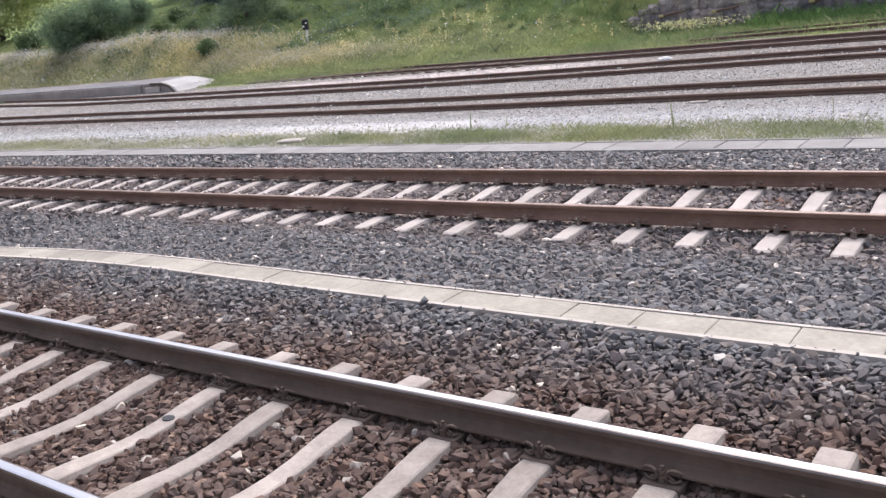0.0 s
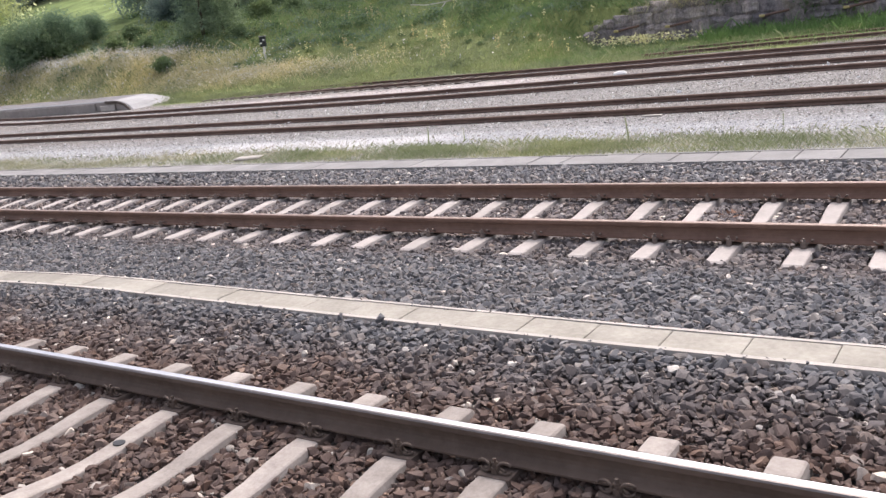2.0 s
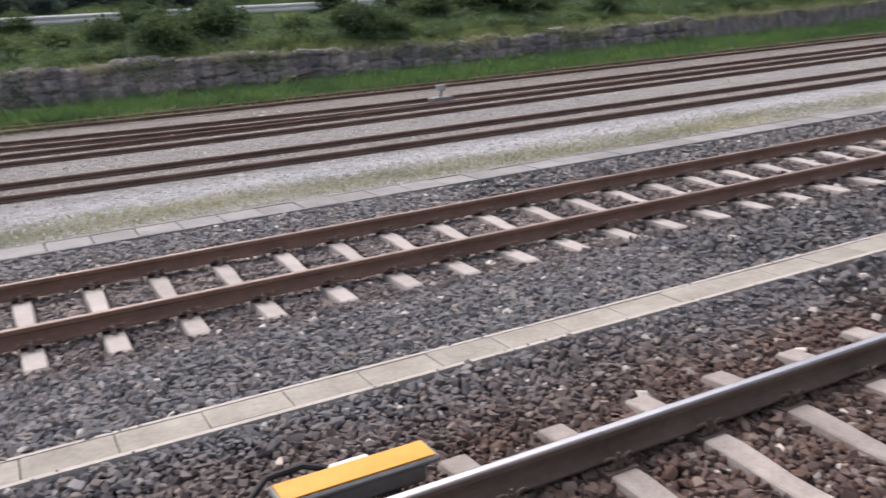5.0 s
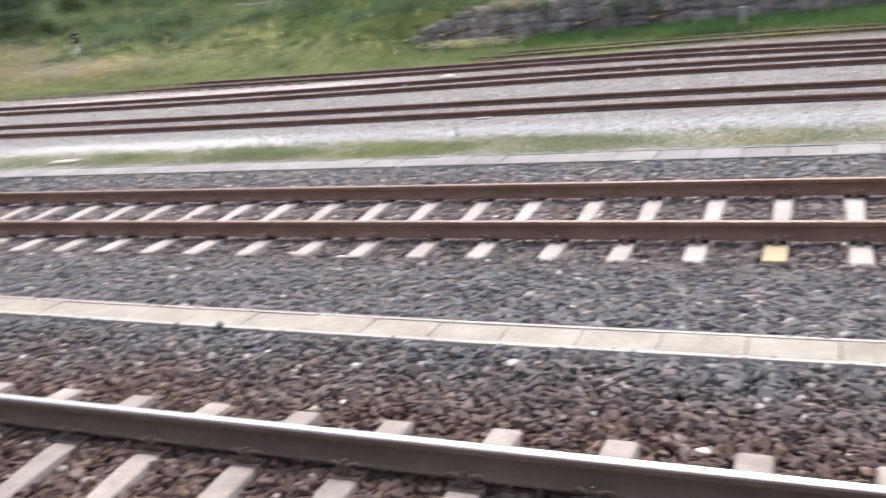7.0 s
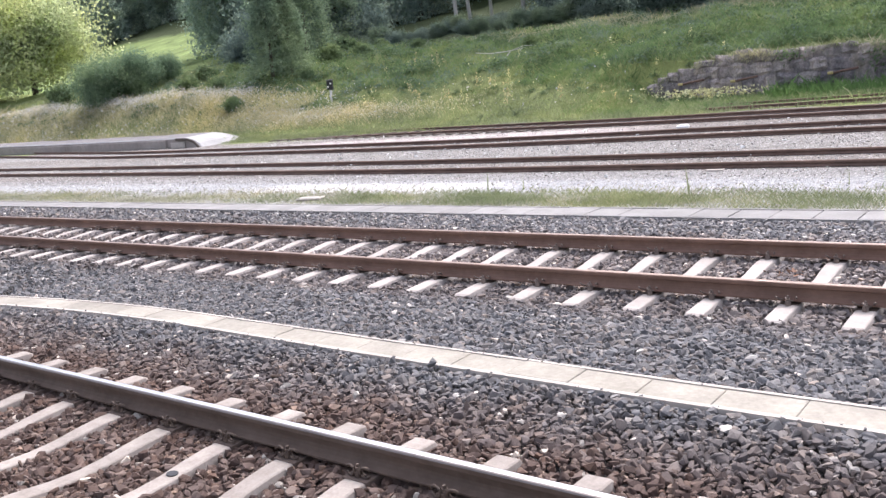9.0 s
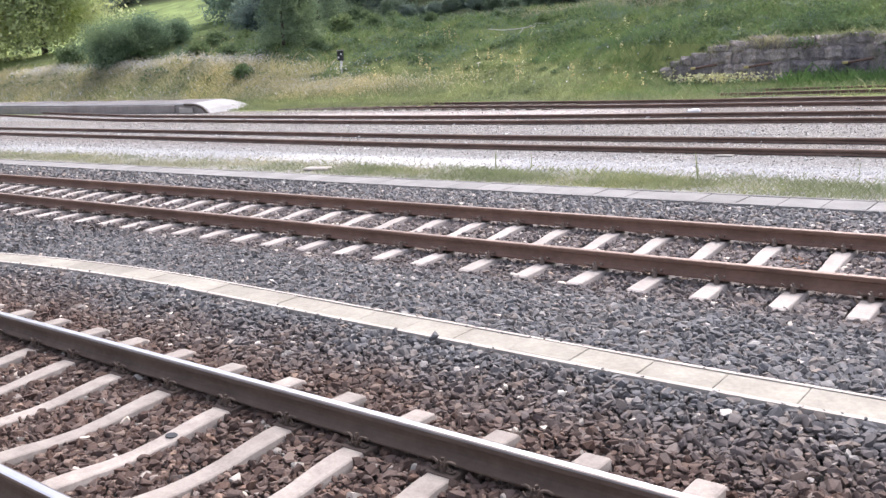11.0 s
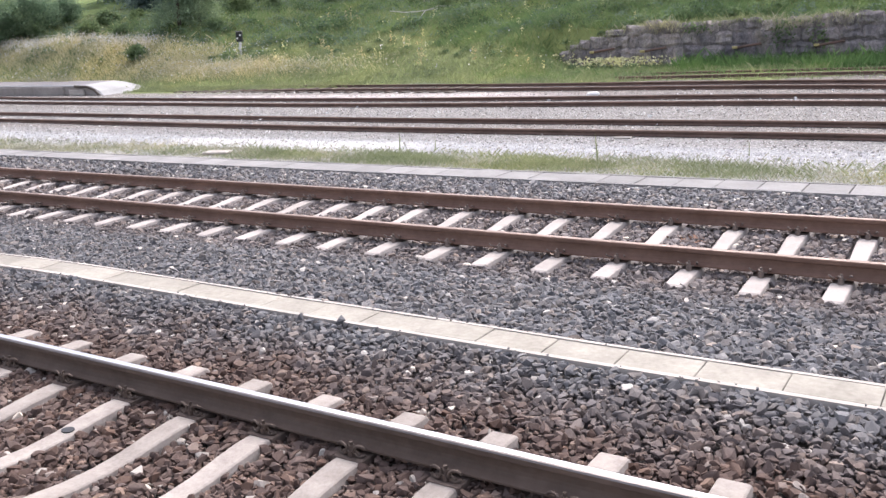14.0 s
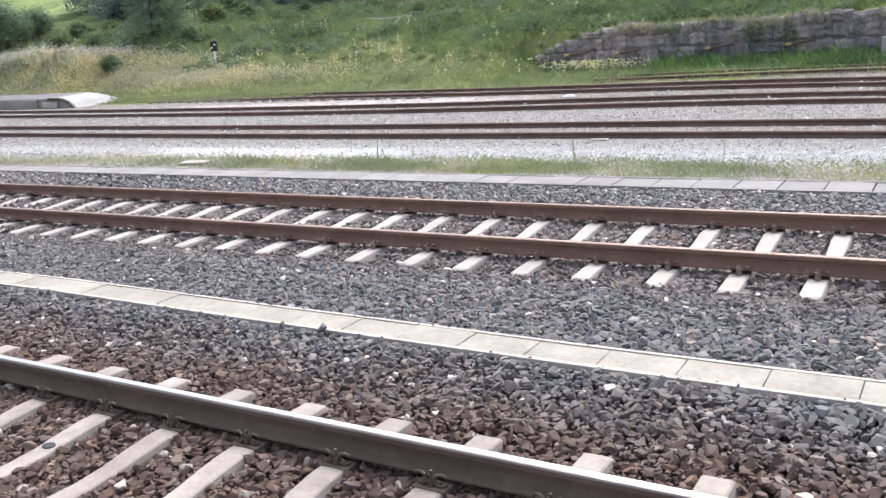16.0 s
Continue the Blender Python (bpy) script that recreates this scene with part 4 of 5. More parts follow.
P = np.stack([rng.uniform(-60, -33, 11000), rng.normal(27.5, 0.55, 11000)], 1)
P = P[np.sin(P[:, 0] * 0.7 + P[:, 1]) + rng.uniform(-1.4, 1.4, 11000) > 0]
flecks("cream_flowers", P, on_ground(P) + rng.uniform(0.2, 0.5, len(P)), 0.025, PETAL_CREAM, "cream and whitish flower heads massed in the dry meadow")
P = np.stack([rng.uniform(-60, -34, 3200), rng.normal(27.7, 0.35, 3200)], 1)
flecks("white_flowers", P, on_ground(P) + rng.uniform(0.25, 0.5, 3200), 0.026, PETAL_WHITE, "white flower heads along the top of the dry meadow")
P = spread(2400, -60, -26, 24, 28.5, 0.6, 0.5)
flecks("white_flowers", P, on_ground(P) + rng.uniform(0.3, 0.6, len(P)), 0.028, PETAL_WHITE, "white flower heads in the dry meadow")
P = np.stack([rng.normal(-27, 3.6, 2600), rng.normal(25.7, 0.5, 2600)], 1)
flecks("cream_flowers", P, on_ground(P) + rng.uniform(0.12, 0.34, 2600), 0.026, PETAL_CREAM, "cream-coloured flower heads in a band of dry grass")
P = np.stack([rng.normal(-29, 2.4, 350), rng.normal(25.9, 0.35, 350)], 1)
flecks("orange_flowers", P, on_ground(P) + rng.uniform(0.12, 0.38, 350), 0.03, PETAL_GOLD, "golden flowers in the band of dry grass")
P = spread(60, -30, -12, 24.4, 28.5)
flecks("white_flowers", P, on_ground(P) + rng.uniform(0.25, 0.5, len(P)), 0.034, PETAL_WHITE, "single white umbels above the grass")

# tall grass between the overgrown siding and the wall
P = spread(110000, -7.5, 44, 24.2, 28.02, 0.1, 1.6)
P = P[P[:, 1] > np.interp(P[:, 0], *SIDING[6]) + 1.1 + 0.25 * np.sin(P[:, 0] * 1.1) + np.maximum(0, (-2.0 - P[:, 0]) * 0.15)]
blades("lush_grass", P, on_ground(P), 0.26, 0.007, GRASS_LUSH, "tall lush green grass at the foot of the stone wall", 0.3)


def crown_points(n, shape, rx, rz):
    """Leaf places: clumps on a lobed crown, or whorls on a cone."""
    pts = []
    if shape == "cone":
        for i in range(n // 30):
            h = rng.uniform(0, 1) ** 0.8
            r = rx * (1 - h) + 0.15
            a = rng.uniform(0, 2 * math.pi)
            d = rng.uniform(0.45, 1.0)
            c = np.array([r * d * math.cos(a), r * d * math.sin(a), rz * h - 0.25 * d * r])
            pts.append(c + rng.normal(0, 1, (30, 3)) * np.array([0.28, 0.28, 0.12]) * (0.5 + r * 0.35))
    else:
        for i in range(n // 40):
            v = rng.normal(size=3)
            v /= np.linalg.norm(v)
            d = rng.uniform(0.45, 1.0) * (0.8 + 0.25 * math.sin(3 * math.atan2(v[1], v[0]) + 4 * v[2]))
            c = v * d * rng.uniform(0.85, 1.22) * np.array([rx, rx, rz / 2]) + np.array([0, 0, rz / 2])
            pts.append(c + rng.normal(0, 1, (40, 3)) * 0.17 * rx ** 0.7)
    return np.concatenate(pts)


def leaves_mesh(name, C, size, mat):
    n = len(C)
    Rm = rotations(n)
    s = size * rng.uniform(0.6, 1.4, n)
    q = np.array([(1, 0, 0), (0, 0.6, 0.1), (-1, 0, 0), (0, -0.6, 0.1)])
    v = (np.einsum("nij,vj->nvi", Rm, q) * s[:, None, None] + C[:, None, :]).reshape(-1, 3)
    return mesh_np(name, v, np.arange(n * 4).reshape(-1, 4), mat)


def trunk_mesh(name, height, r, mat, limbs=6, spread_r=1.5):
    bm = bmesh.new()
    tube(bm, [(0, 0, -0.3), (0.05, 0.02, height * 0.3), (-0.04, 0.06, height * 0.65), (0.05, 0, height)], [r * 1.25, r, r * 0.7, r * 0.25], 8)
    for i in range(limbs):
        a, h = i * 2.4, height * (0.35 + 0.55 * i / max(limbs, 1))
        tube(bm, [(0, 0, h), (spread_r * 0.5 * math.cos(a), spread_r * 0.5 * math.sin(a), h + 0.35), (spread_r * math.cos(a), spread_r * math.sin(a), h + 0.9)],
             [r * 0.45, r * 0.28, r * 0.1], 6)
    return bm_mesh(name, bm, mat, True)


def build_tree(name, label, shape, height, rx, crown_from, leaf, leaf_mat, n, bark, r, category="tree", group="trees on the hill"):
    e = tagged(new(name), label, category, group)
    part("trunk", trunk_mesh(name + "_trunk", height * (0.95 if shape == "cone" else 0.8), r, bark, 6 if shape != "cone" else 3, rx * 0.6), e)
    C = crown_points(n, shape, rx, height - crown_from)
    C[:, 2] += crown_from
    part("crown", leaves_mesh(name + "_crown", C, leaf, leaf_mat), e)
    return e


def plant(e, places, lean=0.0):
    """Sets out copies at (x, y, size); lean: degrees by which they tip to the west."""
    for i, (x, y, s) in enumerate(places):
        m = pose(x, y, float(ground_height(x, y)) - 0.1, 0, -lean * (0.6 + 0.4 * math.sin(i * 2.0)), 0) @ pose(0, 0, 0, 0, 0, (i * 137) % 360) @ Matrix.Diagonal((s, s, s, 1))
        if i == 0:
            e.matrix_basis = m
        else:
            c = copy_thing(e, m)
            c.scale = (s, s, s)


def az(a, r, s=1.0):
    """A place by its bearing to the left of straight across, its distance and a size."""
    return (2.15 - r * math.sin(radians(a)), -3.37 + r * math.cos(radians(a)), s)


light_tree = build_tree("light_tree", "light green deciduous tree on the meadow", "lobed", 6.3, 4.2, 0.5, 0.095, LEAF_LIGHT, 44000, BARK, 0.15)
plant(light_tree, [az(61.6, 80, 1.4), az(66.5, 84, 1.5), az(64.2, 98, 1.7), az(70.0, 104, 1.9), az(74, 126, 2.3)])
dark_bush = build_tree("dark_bush", "dense dark green bush at the edge of the meadow", "lobed", 3.9, 2.5, 0.0, 0.08, LEAF_BUSH, 17000, BARK, 0.08, "bush", "bushes")
plant(dark_bush, [az(58.0, 59, 0.76), az(56.2, 59.5, 0.72), az(54.3, 61, 0.5)])
low_bush = build_tree("low_bush", "rounded mid-green shrub on the bank", "lobed", 1.8, 1.2, 0.0, 0.10, LEAF_HERB, 3000, BARK, 0.05, "bush", "bushes")
plant(low_bush, [az(50.55, 47.2, 0.5), az(60.3, 66, 0.8), az(51.9, 56, 0.6), az(50.2, 57, 0.5), az(53.0, 54, 0.55), az(51.2, 52, 0.45), az(44.2, 54, 0.7), az(43.2, 57, 0.75),
                 az(38.7, 55, 0.4), az(34.6, 50, 0.35), az(31.6, 46, 0.4), az(45.8, 49, 0.4), az(42.2, 53, 0.5), az(41.0, 58, 0.6)])
shrub = build_tree("shrub", "dense deep green shrub above the stone wall", "lobed", 1.6, 1.3, 0.0, 0.10, LEAF_DEEP, 3200, BARK, 0.05, "bush", "shrubs above the wall")
shrubs = []
for i in range(38):
    sx = -1 + i * 1.25
    shrubs.append((sx + float(rng.uniform(-0.6, 0.6)), float(rng.uniform(29.4, 34.0)) + max(0.0, (5 - sx) * 0.35), float(rng.uniform(0.4, 0.95))))
plant(shrub, shrubs)


# ---- wood edge: a belt of undergrowth, then trees ----
undergrowth = build_tree("undergrowth_bush", "dark green tangled bush of the wood edge", "lobed", 2.6, 1.9, -0.2, 0.085, LEAF_WOOD, 8800, BARK, 0.06, "bush", "undergrowth of the wood edge")
hazel = build_tree("hazel_bush", "tall blue-green bush at the edge of the wood", "lobed", 3.4, 1.7, -0.1, 0.085, LEAF_SAGE, 8800, BARK, 0.06, "bush", "undergrowth of the wood edge")
EDGE_A = [58, 50, 46, 42, 39.5, 36, 30, 24, 19, 12, 6, 0, -10, -25, -45]
EDGE_R = [76, 66, 64, 64, 63, 61, 56, 50, 47.5, 46.5, 45, 44, 43.5, 46, 56]


def edge_belt(start, stop, step, back, lo, hi):
    """Places along the wood edge, at uneven spacing and depth."""
    out, a = [], start
    while a > stop:
        r = float(np.interp(-a, [-v for v in EDGE_A], EDGE_R))
        if 29.0 < a < 41.5:
            if back > 1:
                a -= step
                continue
            out.append(az(a, r + rng.uniform(-1.5, 3.5), float(rng.uniform(0.28, 0.48))))
            a -= step * 0.6
            continue
        out.append(az(a, r + back + rng.uniform(-1.2, 2.0), float(rng.uniform(lo, hi))))
        a -= step * rng.uniform(0.6, 1.4)
    return out


plant(undergrowth, edge_belt(49.5, -45, 1.5, 0.6, 0.5, 1.0) + edge_belt(49.0, -45, 1.7, 3.6, 0.9, 1.5) + edge_belt(48, -45, 2.2, 7.0, 1.3, 2.0))
plant(hazel, edge_belt(46.0, 27, 2.1, 0.0, 0.35, 0.75) + edge_belt(26.0, -42, 3.4, 1.8, 0.35, 0.8))
conifer = build_tree("conifer", "dense green conifer behind the bank", "cone", 11.0, 2.7, 0.3, 0.09, LEAF_MID, 24000, BARK, 0.14)
plant(conifer, [az(47.9, 50.2, 0.58), az(46.7, 51, 0.55), az(45.6, 60, 0.8), az(43.6, 68, 0.95), az(47.4, 68, 1.0)])
wood_tree = build_tree("wood_tree", "dark green broadleaved tree of the wood edge", "lobed", 12.0, 4.4, -2.2, 0.135, LEAF_HAZED, 24000, BARK, 0.18)
wood = []
for i in range(40):
    a = 50.4 - i * 2.6
    wood.append(az(a + rng.uniform(-1, 1), (90 if a > 45 else 80 if a > 5 else 62) + rng.uniform(-4, 8), rng.uniform(0.85, 1.2)))
for i in range(36):
    a = 47 - i * 3.0
    wood.append(az(a + rng.uniform(-1, 1), 100 + rng.uniform(-4, 6), rng.uniform(1.0, 1.35)))
for i in range(9):
    wood.append(az(61 - i * 1.5, 156 + rng.uniform(-4, 6), rng.uniform(0.9, 1.2)))
for i in range(22):
    a = 78 - i * 4.5
    wood.append(az(a + rng.uniform(-1, 1), 175 + rng.uniform(-12, 20), rng.uniform(1.2, 1.7)))
plant(wood_tree, wood)
birch = build_tree("birch", "slender pale-barked tree at the wood edge", "lobed", 13.0, 1.9, 6.0, 0.18, LEAF_MID, 2400, BIRCH, 0.13)
plant(birch, lean=5.0, places=[az(36.1, 65), az(35.2, 65.5, 0.95), az(33.9, 69, 0.9), az(31.9, 63, 1.1), az(30.1, 62, 1.05), az(19.5, 50, 0.8), az(11.8, 47, 0.6)])


# ---- retaining wall of rubble stone ----
def wall_top(x):
    return float(np.interp(x, [-13.75, -12.75, -11.95, -10.8, -9.6, -8.2, -3, 10, 16, 22, 60], [0.2, 0.5, 0.9, 1.36, 1.62, 1.7, 1.68, 1.56, 1.36, 1.36, 1.5])) + 0.05 * math.sin(x * 1.9) - 0.05


wall = tagged(new("retaining_wall"), "grey-purple rubble stone retaining wall under the bank", "retaining wall", kind="structure")
wbm = bmesh.new()
xs = np.arange(-14.2, 60.1, 0.5)
rows = []
for x in xs:
    h = wall_top(x) - 0.06
    rows.append([wbm.verts.new((x, yy, zz)) for yy, zz in ((28.075, -0.2), (28.165, h), (28.85, h + 0.05), (28.85, -0.2))])
for a, b in zip(rows, rows[1:]):
    for k in range(4):
        wbm.faces.new((a[k], a[(k + 1) % 4], b[(k + 1) % 4], b[k]))
wbm.faces.new(rows[0])
wbm.faces.new(rows[-1][::-1])
part("core", bm_mesh("wall_core", wbm, STONE), wall)


P = np.stack([rng.uniform(-13.5, 48, 16000), rng.uniform(28.02, 28.9, 16000)], 1)
keep = np.sin(P[:, 0] * 0.8) + np.sin(P[:, 0] * 2.1 + 1) + rng.uniform(-1, 1.5, 16000) > -0.2
P = P[keep]
P2 = np.stack([rng.normal(-28, 4.0, 9000), rng.normal(25.7, 0.6, 9000)], 1)
P2 = P2[P2[:, 1] > 24.0]
blades("straw_grass", P2, on_ground(P2), 0.17, 0.006, GRASS_STRAW, "straw-coloured seed heads along the foot of the bank", 0.4)
blades("overhanging_grass", P, np.array([wall_top(x) for x in P[:, 0]]) - 0.12, 0.19, 0.006, GRASS, "grass hanging over the top of the stone wall", 0.55)


# dry grass that hangs down the face, and leafy plants rooted in it
P = np.stack([rng.uniform(-10.5, 40, 9000), rng.uniform(27.86, 28.0, 9000)], 1)
P = P[np.sin(P[:, 0] * 1.3) + np.sin(P[:, 0] * 3.1 + 2) + rng.uniform(-1, 1, 9000) > 0.4]
blades("hanging_grass", P, np.array([wall_top(x) for x in P[:, 0]]) - np.abs(rng.normal(0, 0.16, len(P))), 0.16, 0.005, GRASS_DRY, "dry brownish grass hanging down the stone wall", 0.5)
P, z = [], []
for cx, cz, w, h, n in ((-4.3, 1.2, 0.22, 0.3, 420), (-3.2, 0.95, 0.2, 0.22, 260), (-7.1, 1.45, 0.25, 0.14, 200), (1.6, 1.3, 0.5, 0.24, 520), (3.4, 1.0, 0.3, 0.3, 360), (7.5, 1.3, 0.7, 0.2, 620),
                        (11.2, 1.2, 0.4, 0.25, 420), (18.5, 1.1, 0.8, 0.18, 620), (25, 1.1, 0.6, 0.25, 520)):
    n = n // 3
    P.append(np.stack([rng.normal(cx, w, n), rng.uniform(27.88, 28.0, n)], 1))
    z.append(np.minimum(rng.normal(cz, h, n), 1.75))
flecks("wall_plants", np.concatenate(P), np.concatenate(z), 0.045, LEAF_HERB, "green leafy plants rooted in the stone wall", "herbs")


def stone_mesh(seed):
    """A split block: rough, uneven front, broken outline."""
    r = random.Random(seed)
    bm = bmesh.new()
    n = 4
    grid = []
    for i in range(n + 1):
        row = []
        for k in range(n + 1):
            u, w = i / n - 0.5, k / n - 0.5
            corner = abs(u) + abs(w) > 0.95
            rim = i in (0, n) or k in (0, n)
            f = 0.90 if corner else 1.0
            x, zz = u * f + r.uniform(-0.07, 0.07), w * f + r.uniform(-0.08, 0.08)
            row.append(bm.verts.new((x, (-0.31 if rim else -0.5) + r.uniform(-0.1, 0.1), zz)))
        grid.append(row)
    for i in range(n):
        for k in range(n):
            bm.faces.new((grid[i][k], grid[i + 1][k], grid[i + 1][k + 1], grid[i][k + 1]))
    loop = [grid[i][0] for i in range(n + 1)] + [grid[n][k] for k in range(1, n + 1)] + [grid[i][n] for i in range(n - 1, -1, -1)] + [grid[0][k] for k in range(n - 1, 0, -1)]
    back = [bm.verts.new((v.co.x, 0.5, v.co.z)) for v in loop]
    for k in range(len(loop)):
        bm.faces.new((loop[k - 1], back[k - 1], back[k], loop[k]))
    bmesh.ops.triangulate(bm, faces=bm.faces)
    bmesh.ops.recalc_face_normals(bm, faces=bm.faces)
    return bm_mesh("stone", bm, STONE)


STONES = [stone_mesh(i) for i in range(14)]
placed = 0
z = 0.0
while z < 1.9:
    h = rng.uniform(0.34, 0.5)
    x = -13.8 + rng.uniform(0, 0.5)
    while x < 31:
        w = rng.uniform(0.35, 0.85)
        room = wall_top(x + w / 2) - z
        if room > 0.1 and z + h > 0.3 and placed < 300:
            hh = min(h, room + 0.06) * rng.uniform(0.95, 1.15)
            st = part("stone", STONES[int(rng.integers(14))], wall, m=pose(x + w / 2, 28.17 + 0.05 * z, z + hh / 2 + rng.uniform(-0.05, 0.05), rng.uniform(-3, 3), rng.uniform(-6, 6), rng.uniform(-3, 3)))
            st.scale = (w * 0.985, 0.25 + rng.uniform(0, 0.14), hh * 0.99)
            placed += 1
        x += w
    z += h


# ---- loading ramp beside the sidings ----
def platform_front(x):
    return 21.1 + 0.0075 * max(0.0, -30.5 - x) ** 1.7


def ramp_section(x_front, x_back, top):
    """A cut across the platform, a little slanted to its length."""
    y0 = platform_front(x_front)
    return [(x_front, y0 + 0.02, -0.1), (x_front, y0, top - 0.05), (x_front, y0 + 0.05, top), (x_back, y0 + 2.65, top), (x_back, y0 + 2.65, -0.1)]


rbm = bmesh.new()
cuts = [ramp_section(-30.1, -30.2, 0.0), ramp_section(-30.35, -30.9, 0.2), ramp_section(-30.8, -31.9, 0.38), ramp_section(-31.3, -32.6, 0.44)]
cuts += [ramp_section(x, x - 1.3, 0.44 + 0.004 * (-31.3 - x)) for x in (-34, -37, -41, -45, -50, -56, -62, -68)]
rows = [[rbm.verts.new(p) for p in c] for c in cuts]
for i_cut, (a, b) in enumerate(zip(rows, rows[1:])):
    for k in range(5):
        f = rbm.faces.new((a[k], a[(k + 1) % 5], b[(k + 1) % 5], b[k]))
        f.material_index = (0 if i_cut < 3 or k == 1 else 2) if k in (1, 2) else 1
rbm.faces.new(rows[0])
rbm.faces.new(rows[-1][::-1])
ramp_ob = tagged(new("loading_ramp"), "low weathered grey concrete loading platform with a sloping end", "loading platform")
part("body", bm_mesh("ramp_body", rbm, [RAMP, RAMP_SIDE, RAMP_TOP]), ramp_ob)
for i in range(9):
    jb = bmesh.new()
    jx = -34.5 - i * 3.8
    block(jb, (-1.892, -0.06, -0.05), (1.892, 0.03, 0.37), 0.015)
    slope = math.degrees(math.atan2(platform_front(jx + 0.5) - platform_front(jx - 0.5), 1.0))
    part("panel", bm_mesh("ramp_panel", jb, RAMP_SIDE), ramp_ob, m=pose(jx, platform_front(jx), 0, 0, 0, slope))
P = np.concatenate([np.stack([rng.normal(cx, 0.35, 240), rng.normal(platform_front(cx) + 2.3, 0.16, 240)], 1) for cx in (-36.2, -38.6, -42.5, -47.0)])
blades("grass_tuft", P, np.full(len(P), 0.46), 0.16, 0.006, GRASS_DRY, "dry grass tufts along the back edge of the loading platform", 0.4)
# dark tube added in place of the shaded arch under the slope
jb = bmesh.new()
tube(jb, [(-30.2, 21.03, 0.0), (-30.5, 21.03, 0.24), (-30.95, 21.03, 0.37), (-31.8, 21.05, 0.39)], 0.055, 6)
part("recess_arch", bm_mesh("ramp_recess", jb, TIMBER), ramp_ob, "dark rounded steel edge bar")
jb = bmesh.new()
block(jb, (-32.2, 21.02, 0.0), (-31.2, 21.08, 0.26), 0.02)
part("buffer_block", bm_mesh("ramp_buffer", jb, LIP), ramp_ob, "pale concrete block set in the end wall")

# ---- shunting signal on the bank ----
sx, sy = -28.65, 28.0
sz = float(ground_height(sx, sy))
signal = tagged(new("dwarf_signal"), "small black signal box on a short white post", "signal")
signal.matrix_basis = pose(sx, sy, sz, 0, 0, 30)
b = bmesh.new()
tube(b, [(0, 0, -0.2), (0, 0, 0.6)], 0.06, 10)
part("post", bm_mesh("signal_post", b, WHITE), signal, "short white post")
b = bmesh.new()
block(b, (-0.14, -0.12, 0.55), (0.14, 0.12, 1.0), 0.03)
housing = part("housing", bm_mesh("signal_housing", b, BLACK), signal, "black metal housing")
b = bmesh.new()
block(b, (-0.16, -0.15, 1.0), (0.16, 0.15, 1.05), 0.015)
part("cap", bm_mesh("signal_cap", b, METAL_GREY), housing)
for o in (-0.07, 0.07):
    b = bmesh.new()
    tube(b, [(o, -0.17, 0.78 + o), (o, -0.12, 0.78 + o)], 0.045, 10)
    part("lens", bm_mesh("signal_lens", b, WHITE), housing, "pale round lens")

# ---- track magnet beside the near rail ----
magnet = tagged(new("track_magnet"), "yellow-topped grey track magnet on brackets beside the rail", "track magnet")
b = bmesh.new()
block(b, (3.20, 0.21, 0.155), (4.0, 0.41, 0.185), 0.01)
rim = part("rim", bm_mesh("magnet_rim", b, METAL_GREY), magnet, "grey metal rim")
b = bmesh.new()
block(b, (3.22, 0.226, 0.186), (3.98, 0.398, 0.194), 0.003)
part("cover", bm_mesh("magnet_cover", b, YELLOW), rim, "bright yellow cover plate")
b = bmesh.new()
block(b, (3.26, 0.24, 0.05), (3.94, 0.39, 0.155), 0.02)
part("body", bm_mesh("magnet_body", b, METAL_GREY), magnet)
for bx in (3.38, 3.70):
    b = bmesh.new()
    block(b, (bx, 0.06, 0.0), (bx + 0.1, 0.40, 0.05), 0.01)
    part("bracket", bm_mesh("magnet_bracket", b, CLIP), magnet)
b = bmesh.new()
block(b, (3.5, 0.42, 0.13), (3.72, 0.47, 0.175), 0.01)
part("terminal", bm_mesh("magnet_terminal", b, WHITE), magnet, "white cable terminal")
b = bmesh.new()
tube(b, [(3.55, 0.44, 0.15), (3.4, 0.5, 0.19), (3.22, 0.5, 0.18), (3.1, 0.42, 0.12), (3.06, 0.28, 0.05), (3.1, 0.12, -0.01), (3.2, 0.06, -0.04)], 0.018, 8)
part("cable", bm_mesh("magnet_cable", b, RUBBER), magnet, "thick black cable")

# ---- loose things on the ballast ----
def loose_stone(name, x, y, z, s, mat, label):
    v, f = NEAR_ROCK[int(rng.integers(len(NEAR_ROCK)))]
    ob = new(name, mesh_np(name, v * s, f, mat))
    ob.matrix_basis = pose(x, y, z + s * 0.4, rng.uniform(0, 360), 0, rng.uniform(0, 360))
    return tagged(ob, label, "stone", "loose stones")


loose_stone("ballast_stone", -1.85, 1.40, 0.085, 0.042, BALLAST, "dark ballast stone lying on the edge of the trough")
for x, y, s in ((-0.77, 0.9, 0.04), (-2.78, 0.76, 0.04), (-2.89, 3.0, 0.035), (-1.36, 0.71, 0.035), (-0.2, 1.25, 0.035), (0.9, 1.1, 0.03), (-0.3, -0.3, 0.03), (-1.7, -0.2, 0.03),
                (1.0, 0.75, 0.03), (-3.3, 1.15, 0.028), (0.3, 2.3, 0.03), (2.2, 2.5, 0.03)):
    loose_stone("white_stone", x, y, float(bed_height(x, y)) + 0.015, s * 0.58, LIP, "white quartz stone among dark ballast")
b = bmesh.new()
block(b, (-0.5, -0.16, 0.0), (0.5, 0.16, 0.05), 0.02)
plate = tagged(new("rusty_plate", bm_mesh("rusty_plate", b, RAIL_OLD)), "brown rusty steel plate lying on ballast", "plate")
plate.matrix_basis = pose(-11.25, 2.05, 0.07, 0, 0, 8)
b = bmesh.new()
